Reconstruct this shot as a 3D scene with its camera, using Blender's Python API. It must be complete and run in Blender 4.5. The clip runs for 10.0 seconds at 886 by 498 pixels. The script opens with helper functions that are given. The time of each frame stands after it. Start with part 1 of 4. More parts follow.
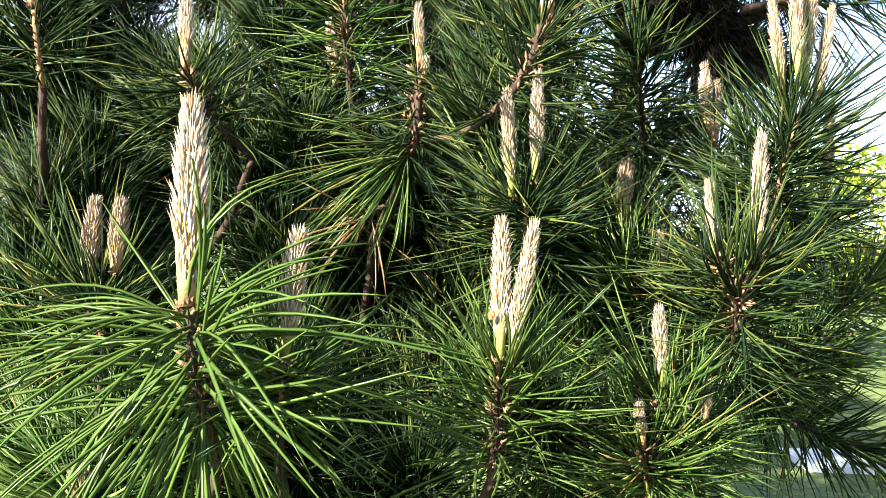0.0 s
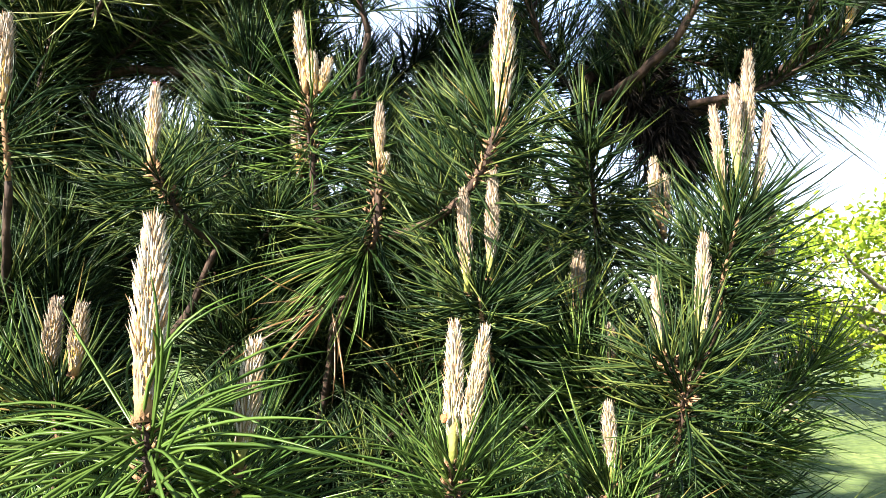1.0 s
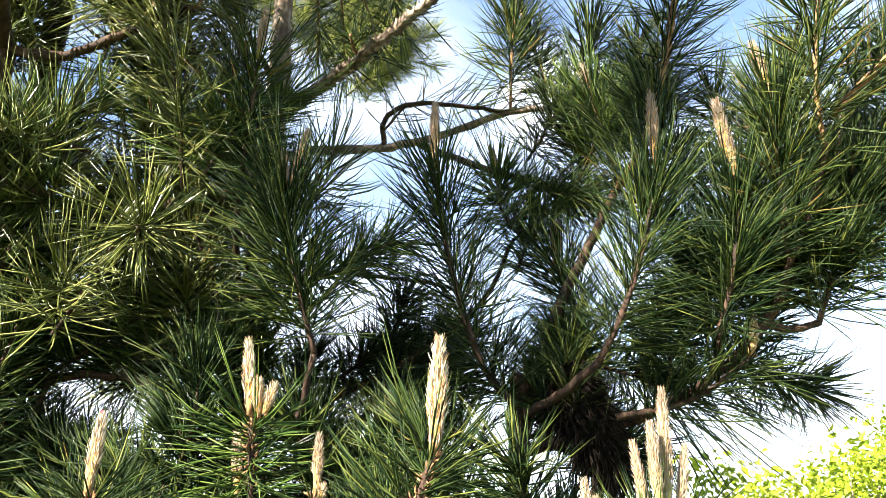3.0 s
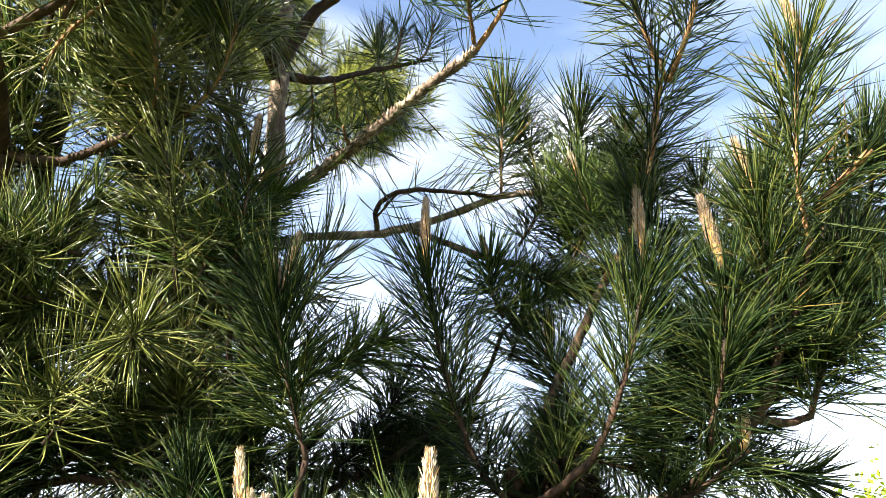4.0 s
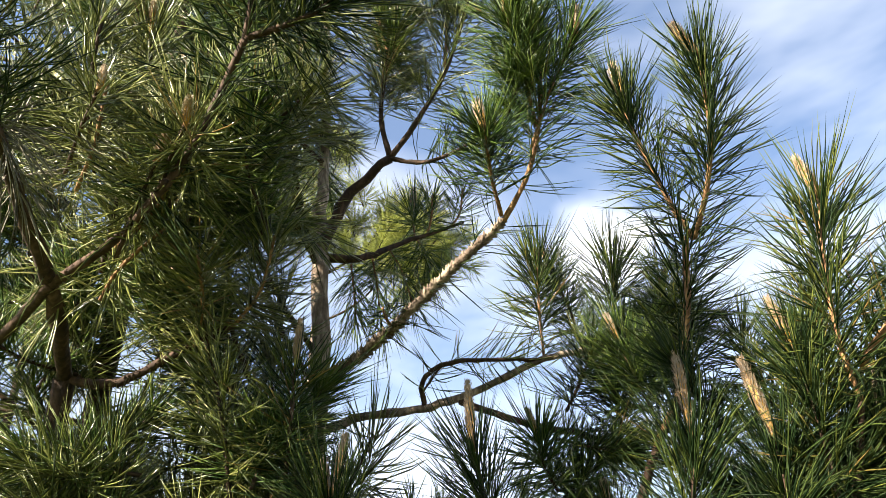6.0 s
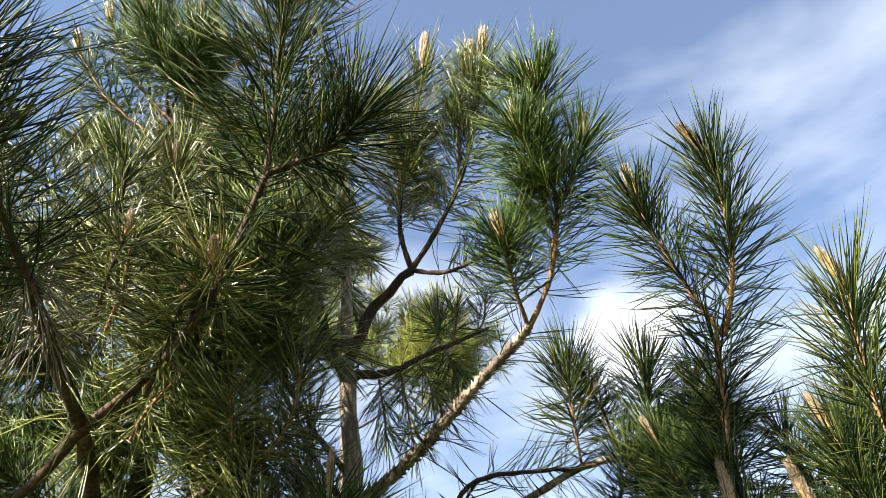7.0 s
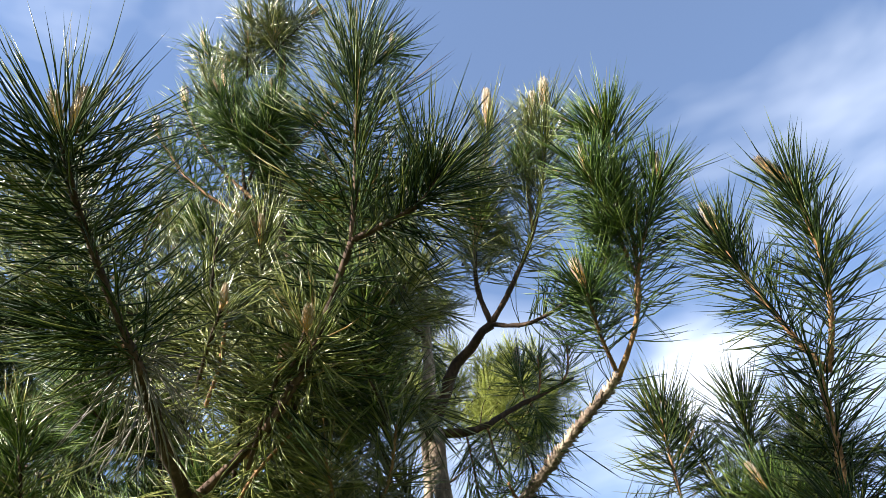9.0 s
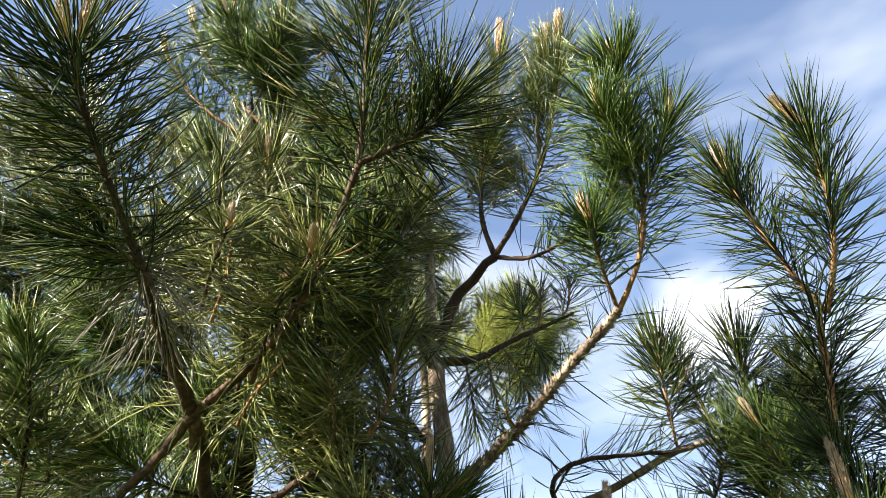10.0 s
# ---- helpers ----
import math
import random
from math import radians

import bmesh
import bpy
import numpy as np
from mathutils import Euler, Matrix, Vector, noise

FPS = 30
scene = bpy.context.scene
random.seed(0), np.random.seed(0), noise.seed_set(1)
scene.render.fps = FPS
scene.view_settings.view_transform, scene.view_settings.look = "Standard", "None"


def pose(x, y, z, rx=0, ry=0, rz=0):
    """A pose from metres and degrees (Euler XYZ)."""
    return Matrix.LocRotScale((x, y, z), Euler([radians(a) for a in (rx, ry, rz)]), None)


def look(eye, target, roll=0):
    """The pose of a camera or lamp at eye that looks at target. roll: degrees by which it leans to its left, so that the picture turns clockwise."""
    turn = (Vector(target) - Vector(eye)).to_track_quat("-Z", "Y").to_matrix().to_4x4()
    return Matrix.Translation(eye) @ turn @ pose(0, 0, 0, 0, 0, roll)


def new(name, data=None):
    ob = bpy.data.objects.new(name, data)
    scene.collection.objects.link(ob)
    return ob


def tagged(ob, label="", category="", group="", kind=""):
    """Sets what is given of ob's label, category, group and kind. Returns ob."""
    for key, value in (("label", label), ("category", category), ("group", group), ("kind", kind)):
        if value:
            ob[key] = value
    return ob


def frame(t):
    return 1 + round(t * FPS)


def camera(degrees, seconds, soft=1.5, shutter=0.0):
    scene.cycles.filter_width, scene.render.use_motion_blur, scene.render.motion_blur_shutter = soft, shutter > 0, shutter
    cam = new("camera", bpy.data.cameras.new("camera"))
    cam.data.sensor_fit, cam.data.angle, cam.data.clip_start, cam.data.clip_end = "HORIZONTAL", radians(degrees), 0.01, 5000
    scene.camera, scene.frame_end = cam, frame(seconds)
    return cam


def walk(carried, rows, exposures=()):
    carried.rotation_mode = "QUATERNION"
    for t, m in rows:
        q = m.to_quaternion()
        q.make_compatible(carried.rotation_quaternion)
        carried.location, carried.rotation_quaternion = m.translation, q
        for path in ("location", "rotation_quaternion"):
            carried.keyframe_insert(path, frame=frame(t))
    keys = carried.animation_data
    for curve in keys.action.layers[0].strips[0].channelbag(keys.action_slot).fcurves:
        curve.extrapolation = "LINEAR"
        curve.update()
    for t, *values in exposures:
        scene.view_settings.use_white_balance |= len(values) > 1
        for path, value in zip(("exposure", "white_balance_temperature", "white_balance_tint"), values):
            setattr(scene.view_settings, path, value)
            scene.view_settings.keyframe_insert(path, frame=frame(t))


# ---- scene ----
cam = camera(60.1, 10.0, soft=0.7)
PATH = [
    (0, (0.011, 0.054, 1.308), (-0.006, 2.054, 1.298), 0.2),
    (0.5, (0.011, 0.028, 1.342), (0.048, 2.027, 1.399), 0.3),
    (1, (0.03, 0.017, 1.371), (0.089, 2.012, 1.497), 0.4),
    (1.5, (0.047, -0.009, 1.426), (0.154, 1.968, 1.708), 0.7),
    (2, (0.049, -0.034, 1.461), (0.194, 1.909, 1.914), 0.9),
    (2.5, (0.053, -0.062, 1.487), (0.219, 1.835, 2.098), 0.9),
    (3, (0.053, -0.095, 1.505), (0.216, 1.761, 2.234), 0.4),
    (3.2, (0.057, -0.11, 1.528), (0.219, 1.736, 2.28), 0.2),
    (4.5, (0.079, -0.185, 1.634), (0.228, 1.591, 2.541), -1.0),
    (5, (0.107, -0.225, 1.663), (0.167, 1.515, 2.646), -2.6),
    (5.2, (0.102, -0.246, 1.667), (0.14, 1.465, 2.701), -3.7),
    (6.3, (0.106, -0.281, 1.734), (0.132, 1.339, 2.908), -4.1),
    (6.5, (0.112, -0.276, 1.728), (0.126, 1.3, 2.959), -4.9),
    (7, (0.101, -0.315, 1.765), (0.098, 1.189, 3.083), -7.0),
    (7.5, (0.088, -0.36, 1.789), (0.04, 1.076, 3.18), -8.0),
    (8, (0.079, -0.362, 1.795), (-0.001, 1.03, 3.229), -8.3),
    (8.5, (0.064, -0.338, 1.787), (-0.038, 1.036, 3.237), -7.9),
    (9, (0.048, -0.329, 1.775), (-0.093, 1.061, 3.206), -7.2),
    (9.5, (0.046, -0.321, 1.768), (-0.107, 1.111, 3.156), -5.5),
    (10, (0.041, -0.315, 1.751), (-0.14, 1.181, 3.066), -4.3),
]

# ---- light ----
EXPOSURES = [(0, 3.1, 6200, 10), (1, 3.1, 6200, 10), (2, 3.18, 6500, 10), (3, 3.2, 6800, 10), (4.5, 2.8, 7150, 10),
             (6.5, 2.6, 7200, 10), (8, 2.39, 6550, 10), (9, 2.45, 6550, 10), (10, 2.6, 7000, 10)]
SUN = Vector((-0.63, -0.53, 0.56)).normalized()

world = bpy.data.worlds.new("world")
scene.world = world
world.use_nodes = True
wn, wl = world.node_tree.nodes, world.node_tree.links
sky = wn.new("ShaderNodeTexSky")
sky.sky_type = "NISHITA"
sky.sun_disc = False
sky.sun_elevation = math.asin(SUN.z)
sky.sun_rotation = math.atan2(SUN.x, SUN.y)
sky.air_density, sky.dust_density, sky.ozone_density = 1.0, 0.25, 5.2
wcoord = wn.new("ShaderNodeTexCoord")
wmap = wn.new("ShaderNodeMapping")
wmap.inputs["Scale"].default_value = (0.8, 1.1, 2.6)
wmap.inputs["Location"].default_value = (3.1, 1.7, 0.4)
wmap.inputs["Rotation"].default_value = (0.1, 0.2, 0.5)
cloud = wn.new("ShaderNodeTexNoise")
cloud.inputs["Scale"].default_value = 1.7
cloud.inputs["Detail"].default_value = 5.0
cloud.inputs["Roughness"].default_value = 0.5
cloud.inputs["Distortion"].default_value = 0.4
cramp = wn.new("ShaderNodeValToRGB")
cramp.color_ramp.elements[0].position = 0.46
cramp.color_ramp.elements[0].color = (0, 0, 0, 1)
cramp.color_ramp.elements[1].position = 0.78
cramp.color_ramp.elements[1].color = (0.7, 0.7, 0.7, 1)
wmix = wn.new("ShaderNodeMix")
wmix.data_type = "RGBA"
wmix.inputs[7].default_value = (5.9, 6.4, 7.3, 1)
wbg = wn["Background"]
wbg.inputs["Strength"].default_value = 0.05
wl.new(wcoord.outputs["Generated"], wmap.inputs["Vector"])
wl.new(wmap.outputs["Vector"], cloud.inputs["Vector"])
wl.new(cloud.outputs["Fac"], cramp.inputs["Fac"])
wsep = wn.new("ShaderNodeSeparateXYZ")
haze = wn.new("ShaderNodeMapRange")
haze.inputs[1].default_value, haze.inputs[2].default_value = 0.05, 0.5
haze.inputs[3].default_value, haze.inputs[4].default_value = 0.6, 0.06
hadd = wn.new("ShaderNodeMath")
hadd.operation = "ADD"
hadd.use_clamp = True
wl.new(wcoord.outputs["Generated"], wsep.inputs[0])
wl.new(wsep.outputs[2], haze.inputs[0])
wl.new(haze.outputs[0], hadd.inputs[0])
wl.new(cramp.outputs["Color"], hadd.inputs[1])
# One bright heap of cloud, its edge frayed by the noise.
heap = wn.new("ShaderNodeVectorMath")
heap.operation = "DOT_PRODUCT"
heap.inputs[1].default_value = (0.214, 0.806, 0.552)
fray = wn.new("ShaderNodeMath")
fray.operation = "MULTIPLY_ADD"
fray.inputs[1].default_value = 0.02
heap_edge = wn.new("ShaderNodeMapRange")
heap_edge.interpolation_type = "SMOOTHSTEP"
heap_edge.inputs[1].default_value, heap_edge.inputs[2].default_value = 1.0068, 1.0118
heap_add = wn.new("ShaderNodeMath")
heap_add.operation = "ADD"
heap_add.use_clamp = True
wl.new(wcoord.outputs["Generated"], heap.inputs[0])
wl.new(cloud.outputs["Fac"], fray.inputs[0])
wl.new(heap.outputs["Value"], fray.inputs[2])
wl.new(fray.outputs[0], heap_edge.inputs[0])
wl.new(heap_edge.outputs[0], heap_add.inputs[0])
wl.new(hadd.outputs[0], heap_add.inputs[1])
wl.new(heap_add.outputs[0], wmix.inputs[0])
wl.new(sky.outputs["Color"], wmix.inputs[6])
wl.new(wmix.outputs[2], wbg.inputs["Color"])

sun = new("sun", bpy.data.lights.new("sun", "SUN"))
sun.data.energy = 5.0
sun.data.angle = radians(0.53)
sun.data.color = (1.0, 0.93, 0.81)
sun.matrix_world = look(SUN * 20, (0, 0, 0))

walk(cam, [(t, look(eye, target, roll)) for t, eye, target, roll in PATH], EXPOSURES)


# ---- materials ----
def material(name, rough=0.6, specular=0.5):
    m = bpy.data.materials.new(name)
    m.use_nodes = True
    n, l = m.node_tree.nodes, m.node_tree.links
    p = n["Principled BSDF"]
    p.inputs["Roughness"].default_value = rough
    p.inputs["Specular IOR Level"].default_value = specular
    return m, n, l, p


def ramp(n, stops):
    r = n.new("ShaderNodeValToRGB")
    e = r.color_ramp.elements
    while len(e) < len(stops):
        e.new(0.5)
    for el, (pos, col) in zip(e, stops):
        el.position, el.color = pos, (*col, 1)
    return r


def noise_node(n, l, scale, detail=4.0, coords="Object", stretch=(1, 1, 1)):
    c = n.new("ShaderNodeTexCoord")
    mp = n.new("ShaderNodeMapping")
    mp.inputs["Scale"].default_value = stretch
    t = n.new("ShaderNodeTexNoise")
    t.inputs["Scale"].default_value, t.inputs["Detail"].default_value = scale, detail
    l.new(c.outputs[coords], mp.inputs["Vector"])
    l.new(mp.outputs["Vector"], t.inputs["Vector"])
    return t


def add_bump(n, l, p, height, strength, distance):
    b = n.new("ShaderNodeBump")
    b.inputs["Strength"].default_value, b.inputs["Distance"].default_value = strength, distance
    l.new(height, b.inputs["Height"])
    l.new(b.outputs["Normal"], p.inputs["Normal"])


def leafy(name, stops, through_share, rough, specular):
    """Leaf or needle: gloss over colour that varies leaf by leaf and tree by tree, some light passing through."""
    m, n, l, p = material(name, rough, specular)
    geo, info = n.new("ShaderNodeNewGeometry"), n.new("ShaderNodeObjectInfo")
    add = n.new("ShaderNodeMath")
    add.operation = "MULTIPLY_ADD"
    add.inputs[1].default_value = 0.22
    sub = n.new("ShaderNodeMath")
    sub.operation = "MULTIPLY_ADD"
    sub.inputs[1].default_value, sub.inputs[2].default_value = 0.86, -0.04
    l.new(geo.outputs["Random Per Island"], sub.inputs[0])
    l.new(info.outputs["Random"], add.inputs[0])
    l.new(sub.outputs[0], add.inputs[2])
    r = ramp(n, stops)
    l.new(add.outputs[0], r.inputs["Fac"])
    grain = noise_node(n, l, 60, 3)
    mix = n.new("ShaderNodeMix")
    mix.data_type, mix.blend_type = "RGBA", "MULTIPLY"
    g = ramp(n, [(0.3, (0.78, 0.78, 0.72)), (0.7, (1, 1, 1))])
    l.new(grain.outputs["Fac"], g.inputs["Fac"])
    mix.inputs[0].default_value = 1
    l.new(r.outputs["Color"], mix.inputs[6])
    l.new(g.outputs["Color"], mix.inputs[7])
    l.new(mix.outputs[2], p.inputs["Base Color"])
    tr = n.new("ShaderNodeBsdfTranslucent")
    l.new(mix.outputs[2], tr.inputs["Color"])
    sh = n.new("ShaderNodeMixShader")
    sh.inputs[0].default_value = through_share
    l.new(p.outputs[0], sh.inputs[1])
    l.new(tr.outputs[0], sh.inputs[2])
    l.new(sh.outputs[0], n["Material Output"].inputs["Surface"])
    return m


# Sun and shade are put into the needle colours: NEEDLE darker, NEEDLE_SUN lighter.
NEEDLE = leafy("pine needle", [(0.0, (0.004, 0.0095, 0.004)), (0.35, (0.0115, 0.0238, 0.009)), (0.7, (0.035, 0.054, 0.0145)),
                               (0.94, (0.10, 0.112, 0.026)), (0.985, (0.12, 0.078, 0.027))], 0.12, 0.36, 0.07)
NEEDLE_SUN = leafy("sunlit pine needle", [(0.0, (0.0095, 0.026, 0.0095)), (0.4, (0.038, 0.074, 0.0155)), (0.75, (0.088, 0.132, 0.026)),
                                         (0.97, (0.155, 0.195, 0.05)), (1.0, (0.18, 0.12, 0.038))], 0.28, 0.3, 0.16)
# Paler, yellower needles: sunlight on the left mass and crown tops, put into colour.
NEEDLE_LIT = leafy("pale lit pine needle", [(0.0, (0.009, 0.017, 0.006)), (0.3, (0.046, 0.062, 0.0135)), (0.65, (0.12, 0.14, 0.034)),
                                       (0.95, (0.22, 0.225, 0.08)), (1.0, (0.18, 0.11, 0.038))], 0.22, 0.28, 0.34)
# Yellow-green lightened to stand in for sun on the pine behind.
NEEDLE_LIME = leafy("sunlit yellow-green pine needle", [(0.0, (0.11, 0.14, 0.026)), (0.5, (0.25, 0.29, 0.06)), (1.0, (0.38, 0.41, 0.12))], 0.35, 0.35, 0.2)
NEEDLE_GREY = leafy("withered grey needle", [(0.0, (0.05, 0.045, 0.035)), (0.5, (0.13, 0.12, 0.095)), (1.0, (0.26, 0.24, 0.19))], 0.1, 0.5, 0.2)
# Near-black brown that carries the deep shade of the clump under the fork.
NEEDLE_SHADE = leafy("shade-dark brown needle", [(0.0, (0.004, 0.003, 0.0024)), (0.6, (0.010, 0.007, 0.005)), (1.0, (0.026, 0.017, 0.011))], 0.05, 0.6, 0.1)
NEEDLE_DEAD = leafy("dead pine needle", [(0.0, (0.0456, 0.0228, 0.0091)), (0.5, (0.0988, 0.0494, 0.019)), (1.0, (0.1596, 0.0988, 0.0342))], 0.15, 0.45, 0.4)
LEAF = leafy("broad leaf", [(0.0, (0.09, 0.145, 0.008)), (0.5, (0.175, 0.24, 0.012)), (1.0, (0.28, 0.335, 0.022))], 0.45, 0.5, 0.3)


def bark_material(name, dark, mid, pale, scale):
    m, n, l, p = material(name, 0.85, 0.25)
    big = noise_node(n, l, scale * 0.25, 4, "Object", (1, 1, 0.4))
    fine = noise_node(n, l, scale, 6, "Object", (1, 1, 0.35))
    mix = n.new("ShaderNodeMath")
    mix.operation = "MULTIPLY_ADD"
    mix.inputs[1].default_value = 0.5
    half = n.new("ShaderNodeMath")
    half.operation = "MULTIPLY"
    half.inputs[1].default_value = 0.5
    l.new(big.outputs["Fac"], half.inputs[0])
    l.new(fine.outputs["Fac"], mix.inputs[0])
    l.new(half.outputs[0], mix.inputs[2])
    r = ramp(n, [(0.32, dark), (0.5, mid), (0.68, pale)])
    l.new(mix.outputs[0], r.inputs["Fac"])
    l.new(r.outputs["Color"], p.inputs["Base Color"])
    add_bump(n, l, p, fine.outputs["Fac"], 0.9, 0.004)
    return m


BARK = bark_material("old pine bark", (0.009, 0.006, 0.0045), (0.028, 0.0155, 0.0095), (0.075, 0.044, 0.028), 80)
TWIG = bark_material("young twig bark", (0.05, 0.028, 0.016), (0.15, 0.08, 0.038), (0.32, 0.19, 0.09), 160)
LIMB_BARK = bark_material("grey limb bark", (0.022, 0.015, 0.012), (0.12, 0.088, 0.066), (0.36, 0.29, 0.22), 70)
LEAF_BARK = bark_material("broadleaf bark", (0.06, 0.05, 0.04), (0.16, 0.13, 0.10), (0.28, 0.24, 0.19), 20)


def candle_scales(name, stops):
    m, n, l, p = material(name, 0.55, 0.35)
    geo = n.new("ShaderNodeNewGeometry")
    r = ramp(n, stops)
    l.new(geo.outputs["Random Per Island"], r.inputs["Fac"])
    l.new(r.outputs["Color"], p.inputs["Base Color"])
    f = noise_node(n, l, 500, 3)
    add_bump(n, l, p, f.outputs["Fac"], 0.4, 0.0006)
    p.inputs["Sheen Weight"].default_value = 0.3
    return m


def candle_core(name, low, mid, high):
    m, n, l, p = material(name, 0.65, 0.3)
    c = n.new("ShaderNodeTexCoord")
    sep = n.new("ShaderNodeSeparateXYZ")
    l.new(c.outputs["Generated"], sep.inputs[0])
    f = noise_node(n, l, 220, 4)
    add = n.new("ShaderNodeMath")
    add.operation = "MULTIPLY_ADD"
    add.inputs[1].default_value = 0.3
    sh = n.new("ShaderNodeMath")
    sh.operation = "SUBTRACT"
    sh.inputs[1].default_value = 0.15
    l.new(sep.outputs[2], sh.inputs[0])
    l.new(f.outputs["Fac"], add.inputs[0])
    l.new(sh.outputs[0], add.inputs[2])
    r = ramp(n, [(0.05, low), (0.35, mid), (0.7, high)])
    l.new(add.outputs[0], r.inputs["Fac"])
    l.new(r.outputs["Color"], p.inputs["Base Color"])
    add_bump(n, l, p, f.outputs["Fac"], 0.7, 0.002)
    return m


SCALE_CREAM = candle_scales("cream candle scales", [(0.0, (0.15, 0.075, 0.022)), (0.28, (0.21, 0.135, 0.066)), (0.6, (0.29, 0.24, 0.17)), (0.9, (0.38, 0.345, 0.285)), (1.0, (0.22, 0.11, 0.028))])
SCALE_TAN = candle_scales("tan candle scales", [(0.0, (0.1105, 0.068, 0.034)), (0.4, (0.1785, 0.1232, 0.0765)), (0.85, (0.2635, 0.204, 0.1487)), (1.0, (0.187, 0.0978, 0.0382))])
CORE_ORANGE = candle_core("orange candle core", (0.20, 0.12, 0.06), (0.46, 0.25, 0.045), (0.40, 0.23, 0.08))
CORE_GREEN = candle_core("green candle core", (0.13, 0.14, 0.025), (0.19, 0.16, 0.045), (0.24, 0.16, 0.065))


def ground_material(name, stops, scale, rough, bump):
    m, n, l, p = material(name, rough, 0.25)
    a, b = noise_node(n, l, scale, 6), noise_node(n, l, scale * 0.05, 3)
    mix = n.new("ShaderNodeMath")
    mix.operation = "MULTIPLY_ADD"
    mix.inputs[1].default_value = 0.6
    h = n.new("ShaderNodeMath")
    h.operation = "MULTIPLY"
    h.inputs[1].default_value = 0.4
    l.new(b.outputs["Fac"], h.inputs[0])
    l.new(a.outputs["Fac"], mix.inputs[0])
    l.new(h.outputs[0], mix.inputs[2])
    r = ramp(n, stops)
    l.new(mix.outputs[0], r.inputs["Fac"])
    l.new(r.outputs["Color"], p.inputs["Base Color"])
    add_bump(n, l, p, a.outputs["Fac"], 0.8, bump)
    return m


GRASS = ground_material("mown grass", [(0.3, (0.03, 0.045, 0.012)), (0.5, (0.065, 0.09, 0.022)), (0.7, (0.13, 0.145, 0.045))], 14, 0.9, 0.03)
CONCRETE = ground_material("pale concrete", [(0.3, (0.42, 0.40, 0.37)), (0.5, (0.52, 0.50, 0.46)), (0.7, (0.60, 0.58, 0.54))], 20, 0.85, 0.004)


# ---- shapes ----
def obj(name, me, mat, parent=None, label="", m=None, kind=""):
    if mat is not None and not me.materials:
        me.materials.append(mat)
    ob = new(name, me)
    if parent is not None:
        ob.parent = parent
    if m is not None:
        ob.matrix_basis = m
    return tagged(ob, label=label, kind=kind)


def mesh_from(name, co, quads, tris=None, smooth=True):
    me = bpy.data.meshes.new(name)
    faces = quads.tolist() if len(quads) else []
    if tris is not None and len(tris):
        faces = faces + tris.tolist()
    me.from_pydata(co.tolist(), [], faces)
    if smooth:
        me.polygons.foreach_set("use_smooth", [True] * len(me.polygons))
    me.update()
    return me


def spline(points, steps):
    """A smooth line through a few points."""
    p = [np.array(q, float) for q in points]
    p = [2 * p[0] - p[1]] + p + [2 * p[-1] - p[-2]]
    out = []
    for i in range(1, len(p) - 2):
        for k in range(steps):
            t = k / steps
            out.append(0.5 * (2 * p[i] + (p[i + 1] - p[i - 1]) * t + (2 * p[i - 1] - 5 * p[i] + 4 * p[i + 1] - p[i + 2]) * t * t
                              + (3 * p[i] - p[i - 1] - 3 * p[i + 1] + p[i + 2]) * t ** 3))
    out.append(p[-2])
    return np.array(out)


def frames_along(line):
    d = np.gradient(line, axis=0)
    d /= np.linalg.norm(d, axis=1)[:, None]
    ref = np.array([0.31, 0.87, 0.1]) if abs(d[0][2]) > 0.7 else np.array([0.1, 0.1, 1.0])
    u = np.cross(d, ref)
    u /= np.linalg.norm(u, axis=1)[:, None]
    return d, u, np.cross(d, u)


